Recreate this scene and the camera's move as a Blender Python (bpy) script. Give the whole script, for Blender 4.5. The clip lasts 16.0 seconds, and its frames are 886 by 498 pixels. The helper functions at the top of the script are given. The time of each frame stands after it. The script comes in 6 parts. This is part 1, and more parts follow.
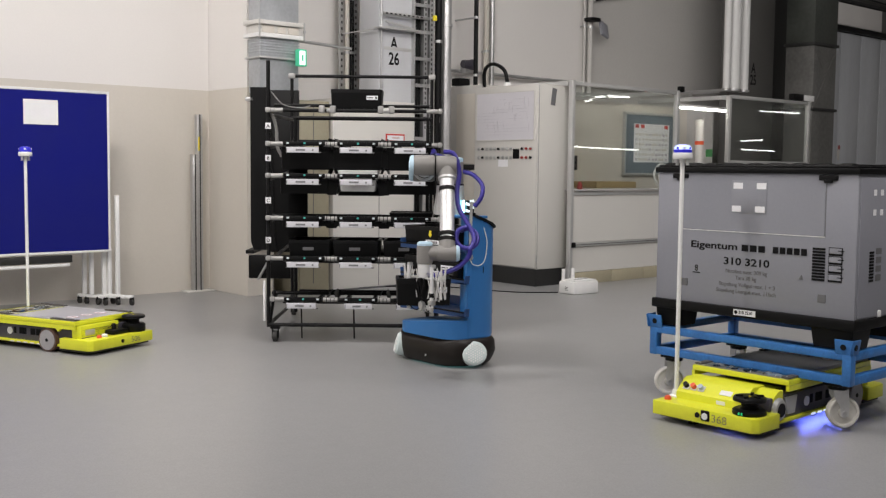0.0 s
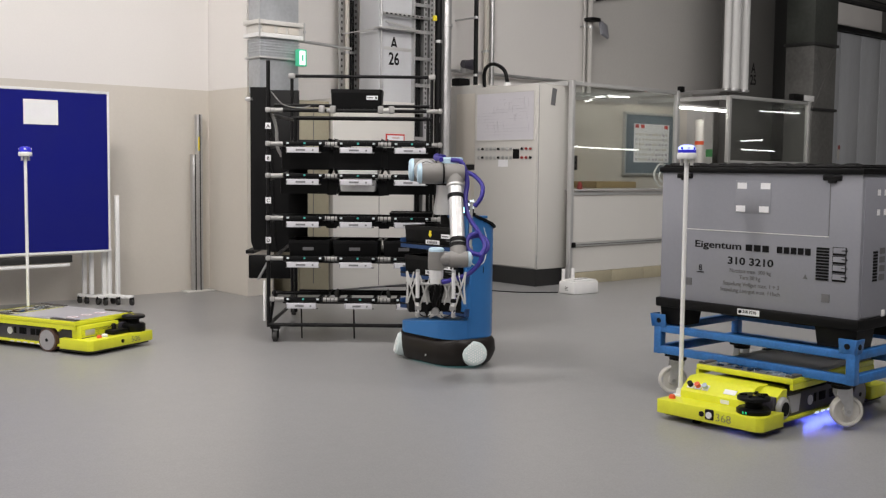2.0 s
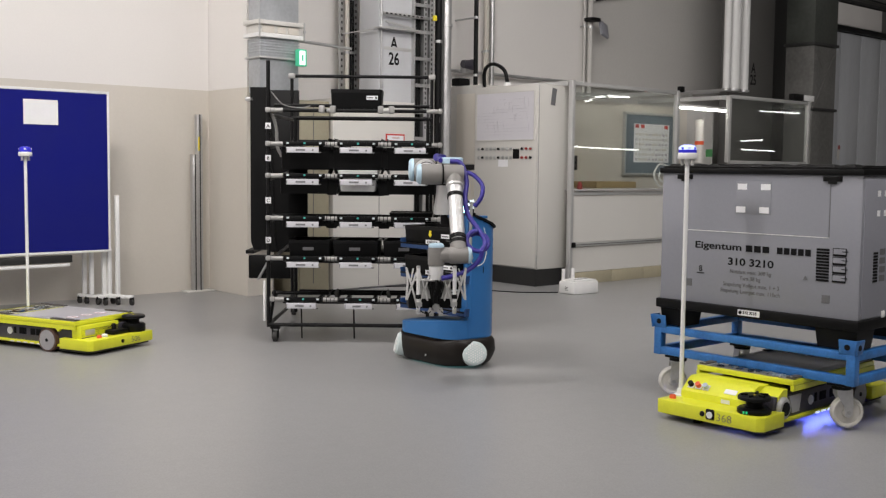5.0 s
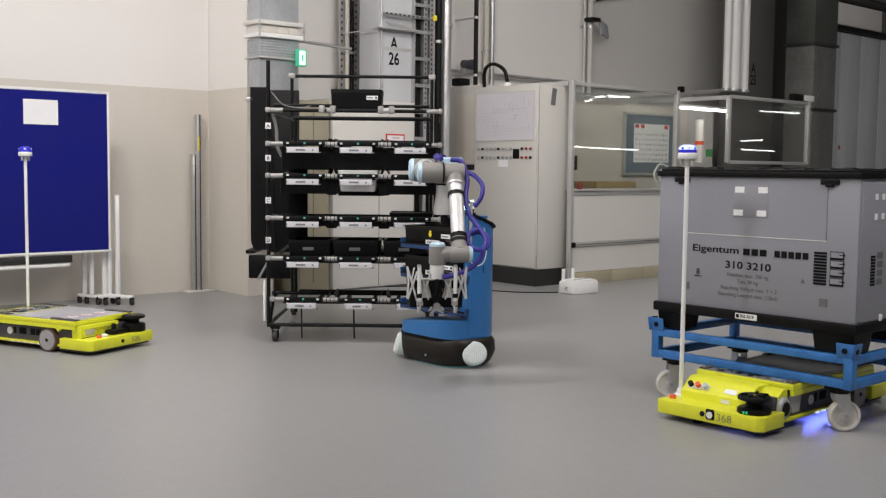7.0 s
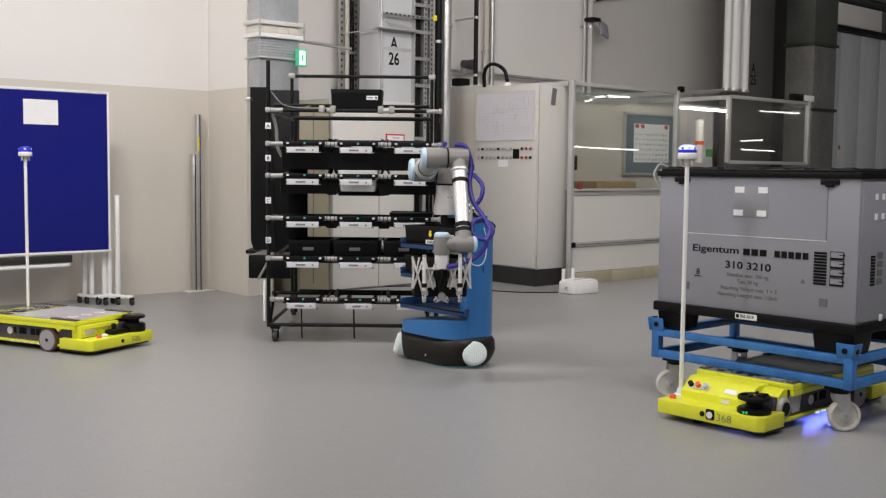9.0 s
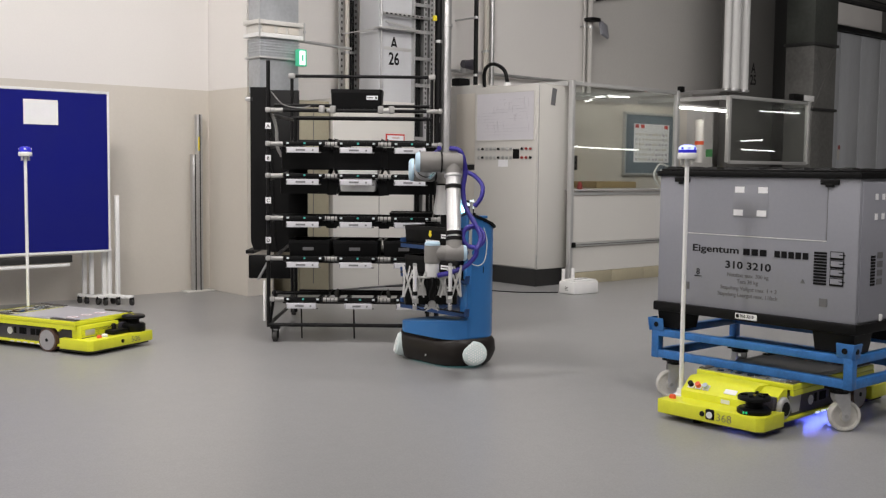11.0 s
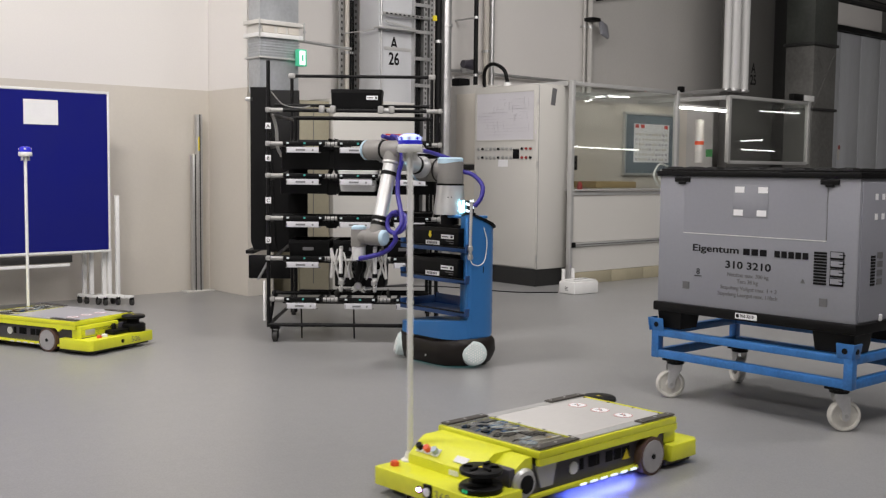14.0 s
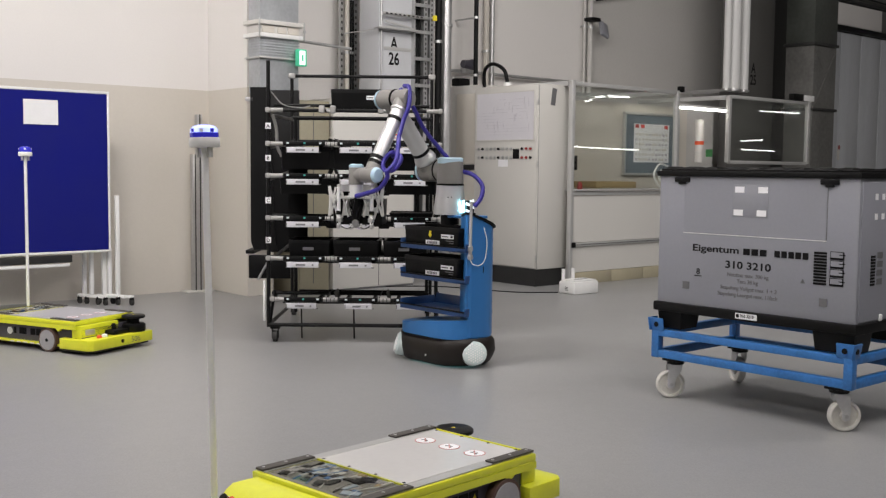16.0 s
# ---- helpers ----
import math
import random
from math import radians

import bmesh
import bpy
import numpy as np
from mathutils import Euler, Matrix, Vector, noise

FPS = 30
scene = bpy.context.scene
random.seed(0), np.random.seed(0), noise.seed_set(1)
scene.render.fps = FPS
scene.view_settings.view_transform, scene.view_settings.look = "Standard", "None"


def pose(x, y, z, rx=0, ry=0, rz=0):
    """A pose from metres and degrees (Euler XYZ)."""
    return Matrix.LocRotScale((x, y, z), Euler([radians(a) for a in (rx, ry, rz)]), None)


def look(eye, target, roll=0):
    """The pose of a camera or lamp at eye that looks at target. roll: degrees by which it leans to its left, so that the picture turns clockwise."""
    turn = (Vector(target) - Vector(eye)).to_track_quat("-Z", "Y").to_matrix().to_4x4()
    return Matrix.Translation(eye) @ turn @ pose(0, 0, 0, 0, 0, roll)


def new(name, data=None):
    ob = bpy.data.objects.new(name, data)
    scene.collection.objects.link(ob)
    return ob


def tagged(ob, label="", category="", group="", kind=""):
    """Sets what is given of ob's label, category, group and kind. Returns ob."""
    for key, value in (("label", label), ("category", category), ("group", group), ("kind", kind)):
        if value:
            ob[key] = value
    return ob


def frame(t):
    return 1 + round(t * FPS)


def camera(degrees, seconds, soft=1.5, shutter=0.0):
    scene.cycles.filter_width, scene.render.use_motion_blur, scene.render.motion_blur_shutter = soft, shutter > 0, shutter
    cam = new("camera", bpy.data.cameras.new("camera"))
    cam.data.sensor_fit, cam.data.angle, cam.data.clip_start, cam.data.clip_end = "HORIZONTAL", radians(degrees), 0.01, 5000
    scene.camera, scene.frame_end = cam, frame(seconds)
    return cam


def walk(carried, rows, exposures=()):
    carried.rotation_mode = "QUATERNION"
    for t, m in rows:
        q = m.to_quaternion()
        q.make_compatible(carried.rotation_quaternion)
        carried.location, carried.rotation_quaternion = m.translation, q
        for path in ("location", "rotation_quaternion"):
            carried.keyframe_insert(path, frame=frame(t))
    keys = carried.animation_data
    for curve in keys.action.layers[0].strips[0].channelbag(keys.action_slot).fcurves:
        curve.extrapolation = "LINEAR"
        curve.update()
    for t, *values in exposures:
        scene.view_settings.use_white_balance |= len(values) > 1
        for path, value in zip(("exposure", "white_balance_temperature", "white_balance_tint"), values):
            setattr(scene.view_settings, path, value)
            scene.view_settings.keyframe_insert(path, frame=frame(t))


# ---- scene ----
# The camera stands still on a tripod, 1.3 m above the hall floor.
cam = camera(45.75, 16.0, soft=1.3, shutter=0.4)
YAW = radians(41.32)
EYE = Vector((0, 0, 1.3))
AHEAD = Vector((math.sin(YAW), math.cos(YAW), 0))      # the camera's heading in the hall's grid
ASIDE = Vector((math.cos(YAW), -math.sin(YAW), 0))     # to its right
AIM = EYE + AHEAD * math.cos(radians(4.374)) - Vector((0, 0, math.sin(radians(4.374))))
walk(cam, [(0, look(EYE, AIM, 0.586)), (16.0, look(EYE, AIM, 0.586))], exposures=[(0, 0.0), (16.0, 0.0)])


def seen(side, ahead, z=0.0):
    """A place given to the right of and ahead of the tripod."""
    v = ASIDE * side + AHEAD * ahead
    return Vector((v.x, v.y, z))


# ---- light: rows of tubes under the hall's ceiling, an added dim ambient background ----
world = bpy.data.worlds.new("hall_world")
scene.world = world
world.use_nodes = True
world.node_tree.nodes["Background"].inputs[0].default_value = (0.9, 0.95, 1.0, 1)
world.node_tree.nodes["Background"].inputs[1].default_value = 0.03


def lamp(x, y, z, sx, sy, watts, tilt, colour=(1.0, 0.95, 0.925)):
    """A ceiling tube whose reflector throws its light down and, by tilt degrees, towards the back walls."""
    data = bpy.data.lights.new("tube_light", "AREA")
    data.shape, data.size, data.size_y, data.energy, data.color = "RECTANGLE", sx, sy, watts, colour
    ob = new("tube_light", data)
    ob.matrix_world = Matrix.Translation((x, y, z)) @ pose(0, 0, 0, 0, 0, -41.3) @ pose(0, 0, 0, tilt, 0, 0)
    return ob


# place, power and tilt of the tubes
# the last tube is an added fill for the white wall behind the rack
LAMPS = [(1.5, 5.6, 150, 25), (0.2, 8.0, 40, 30), (-3.6, 1.5, 125, 45), (-3.4, 6.0, 95, 40), (3.2, 0.6, 138, 40), (4.2, 5.0, 50, 22),
         (7.6, 1.2, 110, 35), (7.4, 5.6, 52, 35), (11.8, 3.2, 34, 25), (16.5, 4.0, 24, 25), (6.2, 7.5, 8, 38)]
for lx, ly, watts, tilt in LAMPS:
    lamp(lx, ly, 5.05, 1.3 if watts == 150 else 3.2, 0.35, watts, tilt)


# ---- materials ----
def mat(name, colour, rough=0.5, metal=0.0, vary=0.12, grain=40.0, patch=3.0, bump=0.0, glow=0.0, coat=0.0, rvary=0.1, stretch=(1, 1, 1), spec=0.5):
    """A node material: base colour varied at two scales, roughness wear, fine relief."""
    m = bpy.data.materials.new(name)
    m.use_nodes = True
    nt = m.node_tree
    b = nt.nodes["Principled BSDF"]
    b.inputs["Metallic"].default_value = metal
    b.inputs["Coat Weight"].default_value = coat
    b.inputs["Specular IOR Level"].default_value = spec
    tc = nt.nodes.new("ShaderNodeTexCoord")
    mp = nt.nodes.new("ShaderNodeMapping")
    mp.inputs["Scale"].default_value = stretch
    nt.links.new(tc.outputs["Object"], mp.inputs["Vector"])
    fine, big = nt.nodes.new("ShaderNodeTexNoise"), nt.nodes.new("ShaderNodeTexNoise")
    fine.inputs["Scale"].default_value, big.inputs["Scale"].default_value = grain, patch
    fine.inputs["Detail"].default_value = big.inputs["Detail"].default_value = 5
    for n in (fine, big):
        nt.links.new(mp.outputs["Vector"], n.inputs["Vector"])
    mix = nt.nodes.new("ShaderNodeMix")
    mix.data_type = "FLOAT"
    mix.inputs[0].default_value = 0.6
    nt.links.new(fine.outputs["Fac"], mix.inputs[2])
    nt.links.new(big.outputs["Fac"], mix.inputs[3])
    ramp = nt.nodes.new("ShaderNodeMapRange")
    ramp.inputs["From Min"].default_value, ramp.inputs["From Max"].default_value = 0.3, 0.7
    ramp.inputs["To Min"].default_value, ramp.inputs["To Max"].default_value = 1 - vary, 1 + vary
    nt.links.new(mix.outputs[0], ramp.inputs["Value"])
    sc = nt.nodes.new("ShaderNodeVectorMath")
    sc.operation = "SCALE"
    sc.inputs[0].default_value = colour
    nt.links.new(ramp.outputs[0], sc.inputs["Scale"])
    nt.links.new(sc.outputs[0], b.inputs["Base Color"])
    rough_lo, rough_hi = max(0.03, rough - rvary), min(1, rough + rvary)
    if rough > 0.275:
        rough_lo = max(rough_lo, 0.285)     # satin stays satin, polish stays polish
    else:
        rough_hi = min(rough_hi, 0.265)
    rr = nt.nodes.new("ShaderNodeMapRange")
    rr.inputs["From Min"].default_value, rr.inputs["From Max"].default_value = 0.3, 0.7
    rr.inputs["To Min"].default_value, rr.inputs["To Max"].default_value = rough_lo, rough_hi
    nt.links.new(big.outputs["Fac"], rr.inputs["Value"])
    nt.links.new(rr.outputs[0], b.inputs["Roughness"])
    if bump:
        bp = nt.nodes.new("ShaderNodeBump")
        bp.inputs["Strength"].default_value, bp.inputs["Distance"].default_value = bump, 0.004
        nt.links.new(fine.outputs["Fac"], bp.inputs["Height"])
        nt.links.new(bp.outputs[0], b.inputs["Normal"])
    if glow:
        b.inputs["Emission Color"].default_value = (*colour, 1)
        b.inputs["Emission Strength"].default_value = glow
    return m


def floor_coat(name, colour):
    """Grey epoxy with quartz grains: pale and dark flecks, broad wear."""
    m = mat(name, colour, 0.33, vary=0.05, grain=9.0, patch=0.45, rvary=0.045)
    nt = m.node_tree
    b = nt.nodes["Principled BSDF"]
    tc = nt.nodes.new("ShaderNodeTexCoord")
    fleck = nt.nodes.new("ShaderNodeTexVoronoi")
    fleck.inputs["Scale"].default_value = 160
    nt.links.new(tc.outputs["Object"], fleck.inputs["Vector"])
    tone = nt.nodes.new("ShaderNodeMapRange")
    tone.inputs["To Min"].default_value, tone.inputs["To Max"].default_value = 0.91, 1.09
    nt.links.new(fleck.outputs["Color"], tone.inputs["Value"])
    mul = nt.nodes.new("ShaderNodeVectorMath")
    mul.operation = "SCALE"
    nt.links.new(b.inputs["Base Color"].links[0].from_socket, mul.inputs[0])
    nt.links.new(tone.outputs[0], mul.inputs["Scale"])
    nt.links.new(mul.outputs[0], b.inputs["Base Color"])
    return m


def glass(name, tint=(0.96, 0.98, 0.97), rough=0.02, gloss=0.10):
    m = bpy.data.materials.new(name)
    m.use_nodes = True
    nt = m.node_tree
    nt.nodes.remove(nt.nodes["Principled BSDF"])
    out = nt.nodes["Material Output"]
    tr, gl = nt.nodes.new("ShaderNodeBsdfTransparent"), nt.nodes.new("ShaderNodeBsdfGlossy")
    tr.inputs[0].default_value = (*tint, 1)
    gl.inputs["Roughness"].default_value = rough
    mx = nt.nodes.new("ShaderNodeMixShader")
    mx.inputs[0].default_value = gloss
    nt.links.new(tr.outputs[0], mx.inputs[1])
    nt.links.new(gl.outputs[0], mx.inputs[2])
    nt.links.new(mx.outputs[0], out.inputs[0])
    return m


M_FLOOR = floor_coat("epoxy_floor", (0.291, 0.291, 0.292))
M_WHITE = mat("white_wall", (0.80, 0.775, 0.75), 0.7, vary=0.03, grain=60, patch=0.6, bump=0.05)
M_CREAM = mat("cream_wall", (0.66, 0.62, 0.555), 0.55, vary=0.035, grain=50, patch=0.7, bump=0.05)
M_GREYWALL = mat("grey_plaster", (0.58, 0.565, 0.54), 0.75, vary=0.06, grain=30, patch=0.5, bump=0.08)
# grey with the far corner's shade put into the colour
M_SHADEGREY = mat("shade_darkened_grey", (0.13, 0.127, 0.12), 0.7, vary=0.12, grain=30, patch=0.6, bump=0.08)
# near-black with the recess's shade put into the colour
M_GAPSHADE = mat("recess_shade_colour", (0.045, 0.045, 0.042), 0.75, vary=0.12, grain=30, patch=0.6)
M_SHAFTTOP = mat("dark_green_grey_sheet", (0.062, 0.068, 0.060), 0.5, 0.2, vary=0.3, grain=18, patch=2.2, bump=0.06)
M_COLPAINT = mat("cool_grey_column_paint", (0.54, 0.55, 0.57), 0.6, vary=0.04, grain=40, patch=1.2, bump=0.05)
M_CEIL = mat("ceiling_paint", (0.55, 0.55, 0.54), 0.8, vary=0.05)
M_CONC = mat("dull_zinc_sheet", (0.16, 0.158, 0.15), 0.5, 0.3, vary=0.38, grain=18, patch=2.2, bump=0.08)
M_GALV = mat("galvanised_sheet", (0.46, 0.48, 0.50), 0.42, 0.35, vary=0.16, grain=30, patch=4, rvary=0.12)
M_STEEL = mat("zinc_steel", (0.55, 0.55, 0.55), 0.35, 0.8, vary=0.12, grain=60, patch=8)
M_FORK = mat("bright_zinc", (0.62, 0.62, 0.62), 0.36, 0.4, vary=0.12, grain=60, patch=12)
M_ALU = mat("aluminium_profile", (0.52, 0.52, 0.51), 0.38, 0.35, vary=0.06, grain=90, patch=6)
M_SILVER = mat("brushed_aluminium", (0.68, 0.68, 0.68), 0.40, 0.7, vary=0.05, grain=120, patch=10, stretch=(1, 1, 0.1))
M_CAB = mat("cabinet_grey_paint", (0.60, 0.585, 0.55), 0.42, vary=0.03, grain=120, patch=1.5, bump=0.03)
M_OFFWHITE = mat("off_white_panel", (0.66, 0.645, 0.61), 0.5, vary=0.03, grain=80, patch=1.5)
M_WPLASTIC = mat("white_plastic", (0.82, 0.82, 0.81), 0.35, vary=0.04, grain=60, patch=8)
M_PAPER = mat("paper", (0.84, 0.84, 0.86), 0.75, vary=0.03, grain=60, patch=9)
M_INK = mat("print_black", (0.006, 0.006, 0.007), 0.6, vary=0.1, spec=0.15)
M_INKGREY = mat("print_grey", (0.13, 0.13, 0.135), 0.6, vary=0.1)
M_CLAMP = mat("dull_pipe_joint", (0.36, 0.355, 0.345), 0.5, 0.25, vary=0.12, grain=60, patch=9)
M_PICKLED = mat("pick_lamp", (0.55, 0.6, 0.62), 0.3, vary=0.02, glow=0.12)
M_TAN = mat("tan_cupboard", (0.36, 0.33, 0.24), 0.5, vary=0.08, grain=40, patch=2)
M_LABEL = mat("shelf_label_card", (0.47, 0.47, 0.50), 0.5, vary=0.06, grain=60, patch=9)
M_INKRED = mat("print_red", (0.6, 0.05, 0.04), 0.5, vary=0.1)
M_INKBLUE = mat("print_pale_blue", (0.42, 0.5, 0.62), 0.5, vary=0.1)
M_BLACK = mat("black_plastic", (0.005, 0.005, 0.0053), 0.45, vary=0.25, grain=60, patch=6, bump=0.05, spec=0.17)
M_BLACKSTEEL = mat("black_steel", (0.007, 0.007, 0.0074), 0.42, 0.05, vary=0.25, grain=70, patch=6, spec=0.22)
M_DARK = mat("dark_plinth", (0.022, 0.022, 0.022), 0.5, vary=0.2)
M_RUBBER = mat("rubber", (0.03, 0.029, 0.028), 0.7, vary=0.2)
M_BLUEBOARD = mat("blue_felt", (0.007, 0.010, 0.172), 0.85, vary=0.08, grain=220, patch=2, bump=0.12, spec=0.2)
M_YELLOW = mat("signal_yellow_paint", (0.75, 0.77, 0.035), 0.36, vary=0.07, grain=40, patch=4, coat=0.2)
M_YELLOWINK = mat("yellow_sticker", (0.85, 0.7, 0.03), 0.5, vary=0.05)
M_PURPLEGREY = mat("violet_grey_side", (0.07, 0.065, 0.085), 0.45, vary=0.12, grain=50, patch=5)
M_DECK = mat("worn_deck_sheet", (0.74, 0.725, 0.71), 0.3, 0.0, vary=0.06, grain=35, patch=3, rvary=0.12, coat=1.0)
M_DECK.node_tree.nodes["Principled BSDF"].inputs["Coat IOR"].default_value = 2.0
M_DECK.node_tree.nodes["Principled BSDF"].inputs["Coat Roughness"].default_value = 0.22
M_DECKDARK = mat("dark_grip_pad", (0.075, 0.068, 0.06), 0.6, vary=0.2, grain=160, bump=0.2)
M_SMOKE = glass("smoked_cover", (0.93, 0.93, 0.90), 0.05, 0.08)
M_GLASS = glass("clear_pane", (0.93, 0.95, 0.93), 0.015)
M_WHEELGREY = mat("grey_wheel", (0.36, 0.35, 0.36), 0.5, vary=0.12, grain=50, patch=9)
M_TYRE = mat("brown_tyre", (0.10, 0.055, 0.04), 0.6, vary=0.2)
M_NYLON = mat("white_nylon_wheel", (0.62, 0.60, 0.555), 0.45, vary=0.14, grain=50, patch=12)
M_BLUE = mat("blue_frame_paint", (0.036, 0.165, 0.45), 0.38, vary=0.28, grain=60, patch=9, rvary=0.12)
M_ROBOBLUE = mat("robot_blue_shell", (0.030, 0.165, 0.44), 0.36, vary=0.05, grain=60, patch=3)
M_TRAYBLUE = mat("dark_blue_tray", (0.016, 0.055, 0.17), 0.34, vary=0.1)
M_BROWN = mat("dark_brown_skirt", (0.014, 0.011, 0.0092), 0.42, vary=0.12, spec=0.3)
M_CAST = mat("cast_silver", (0.60, 0.60, 0.60), 0.34, 0.45, vary=0.05, grain=90, patch=8)
M_PLAN = mat("faint_plan_print", (0.50, 0.48, 0.52), 0.7, vary=0.1)
M_PLANPAPER = mat("plan_paper", (0.66, 0.645, 0.68), 0.6, vary=0.03, grain=40, patch=5)
M_FARTUBE = mat("far_lit_tube", (1.0, 0.99, 0.97), 0.3, vary=0.01, glow=11.0)
M_BOXGREY = mat("grey_polypropylene", (0.27, 0.275, 0.308), 0.46, vary=0.045, grain=60, patch=2.0, bump=0.03)
M_BOXSIDE = mat("grey_flap", (0.265, 0.27, 0.305), 0.46, vary=0.05, grain=60, patch=2.0)
M_SHEETCLEAR = mat("clear_pocket", (0.265, 0.27, 0.30), 0.36, vary=0.08)
M_ARMGREY = mat("robot_joint_grey", (0.235, 0.225, 0.215), 0.42, vary=0.05)
M_CAP = mat("pale_blue_cap", (0.47, 0.64, 0.76), 0.35, vary=0.04)
M_HOSE = mat("violet_blue_hose", (0.035, 0.026, 0.26), 0.42, vary=0.12, grain=120)
M_LAMPBLUE = mat("blue_beacon_dome", (0.03, 0.03, 0.5), 0.15, vary=0.1, glow=0.25)
M_LAMPLIT = mat("beacon_light", (0.42, 0.50, 1.0), 0.2, vary=0.02, glow=1.1)
M_GATE = mat("gate_sheet", (0.58, 0.60, 0.63), 0.38, 0.1, vary=0.12, grain=20, patch=1.2, stretch=(3, 1, 0.3))
M_GREENPAINT = mat("green_label", (0.07, 0.26, 0.09), 0.5, vary=0.06)
M_PALERED = mat("faded_red_ring", (0.50, 0.16, 0.14), 0.5, vary=0.1)
M_CHART = mat("blue_grey_board", (0.16, 0.20, 0.235), 0.7, vary=0.06)
M_LED = mat("violet_led_strip", (0.15, 0.19, 1.0), 0.3, vary=0.02, glow=42.0)
M_BEAMFAR = mat("floor_beam_core", (0.33, 0.085, 1.0), 0.3, vary=0.01, glow=6.5e6)
M_BEAMMID = mat("floor_beam_middle", (0.33, 0.085, 1.0), 0.3, vary=0.01, glow=1.6e5)
M_BEAMNEAR = mat("floor_beam_edge", (0.33, 0.085, 1.0), 0.3, vary=0.01, glow=7.0e3)
# absorbing black that blocks stray light in the added beam slot
M_BLOCKBLACK = mat("light_blocking_black", (0.002, 0.002, 0.002), 1.0, vary=0.1, rvary=0.0, spec=0.0)
M_HEADLIGHT = mat("violet_white_headlight", (0.36, 0.16, 1.0), 0.3, vary=0.01, glow=260.0)
M_LEDWHITE = mat("white_led", (0.85, 0.95, 1.0), 0.3, vary=0.02, glow=0.9)
M_TEALLED = mat("teal_light_ring", (0.30, 0.85, 0.85), 0.3, vary=0.02, glow=0.35)
M_TEALLAMP = mat("teal_lamp", (0.30, 0.85, 1.0), 0.3, vary=0.02, glow=14.0)
M_RODWHITE = mat("bright_rod", (0.80, 0.80, 0.80), 0.3, 0.2, vary=0.04, grain=90, patch=8)
M_LINK = mat("pale_grey_link", (0.66, 0.655, 0.64), 0.4, 0.2, vary=0.08)
M_SIDELIGHT = mat("honeycomb_diffuser", (0.58, 0.66, 0.65), 0.45, vary=0.06, glow=0.05)
M_TEALDOT = mat("small_teal_led", (0.06, 0.34, 0.30), 0.3, vary=0.02, glow=0.25)
M_GREENLED = mat("green_led", (0.02, 0.50, 0.20), 0.3, vary=0.02, glow=0.5)
M_EXIT = mat("exit_sign_green", (0.06, 0.42, 0.24), 0.4, vary=0.04, glow=0.5)
M_EXITW = mat("exit_sign_white", (0.8, 0.95, 0.9), 0.4, vary=0.02, glow=0.9)
M_TUBE = mat("lit_tube", (1.0, 0.98, 0.90), 0.3, vary=0.01, glow=18.0)
M_ORANGE = mat("orange_button", (0.75, 0.10, 0.03), 0.35, vary=0.05)
M_REDBTN = mat("red_button", (0.32, 0.03, 0.03), 0.35, vary=0.05)
M_WOOD = mat("plywood_edge", (0.42, 0.31, 0.15), 0.55, vary=0.15, grain=14, patch=3, stretch=(1, 8, 8))
M_SKIRT = mat("beige_skirting", (0.42, 0.38, 0.27), 0.5, vary=0.07, grain=30, patch=4)


# ---- building helpers ----
def flat_layer(bm):
    """Marks faces that stay flat beside rounded edges."""
    return bm.faces.layers.int.get("flat") or bm.faces.layers.int.new("flat")


def chamfer(bm, edges, offset, before=()):
    """Rounds edges and keeps the large faces between them flat."""
    lay = flat_layer(bm)
    rounds = set(bmesh.ops.bevel(bm, geom=edges, offset=offset, segments=2, profile=0.5, affect="EDGES")["faces"])
    for f in bm.faces:
        if f not in rounds and f not in before:
            f[lay] = 1


def solid(bm, size, at=(0, 0, 0), turn=(0, 0, 0), bevel=0.0):
    """Adds a box with edges rounded by bevel."""
    m = pose(*at, *turn) @ Matrix.Diagonal((*size, 1))
    flat_layer(bm)
    before = set(bm.faces)
    got = bmesh.ops.create_cube(bm, size=1.0, matrix=m)
    if bevel:
        edges = list({e for v in got["verts"] for e in v.link_edges})
        chamfer(bm, edges, bevel, before)
    return bm


def rod(bm, a, b, r, r2=None, seg=14, ends=True):
    """Adds a round bar from a to b."""
    a, b = Vector(a), Vector(b)
    d = b - a
    m = Matrix.Translation((a + b) / 2) @ d.to_track_quat("Z", "Y").to_matrix().to_4x4()
    bmesh.ops.create_cone(bm, cap_ends=ends, segments=seg, radius1=r, radius2=r if r2 is None else r2, depth=d.length, matrix=m)
    return bm


def lathe(bm, rings, seg=24, m=None):
    """Adds a turned body from (radius, z) rings."""
    m = m or Matrix()
    loops = []
    for r, z in rings:
        loops.append([bm.verts.new(m @ Vector((r * math.cos(2 * math.pi * i / seg), r * math.sin(2 * math.pi * i / seg), z))) for i in range(seg)])
    for p, q in zip(loops, loops[1:]):
        for i in range(seg):
            bm.faces.new((p[i], p[(i + 1) % seg], q[(i + 1) % seg], q[i]))
    bm.faces.new(list(reversed(loops[0])))
    bm.faces.new(loops[-1])
    return bm


def extrude(bm, outline, z0, z1, m=None, taper=1.0):
    """Adds a prism over an outline of (x, y) points."""
    m = m or Matrix()
    lo = [bm.verts.new(m @ Vector((x, y, z0))) for x, y in outline]
    hi = [bm.verts.new(m @ Vector((x * taper, y * taper, z1))) for x, y in outline]
    n = len(outline)
    for i in range(n):
        bm.faces.new((lo[i], lo[(i + 1) % n], hi[(i + 1) % n], hi[i]))
    bm.faces.new(list(reversed(lo)))
    bm.faces.new(hi)
    return bm


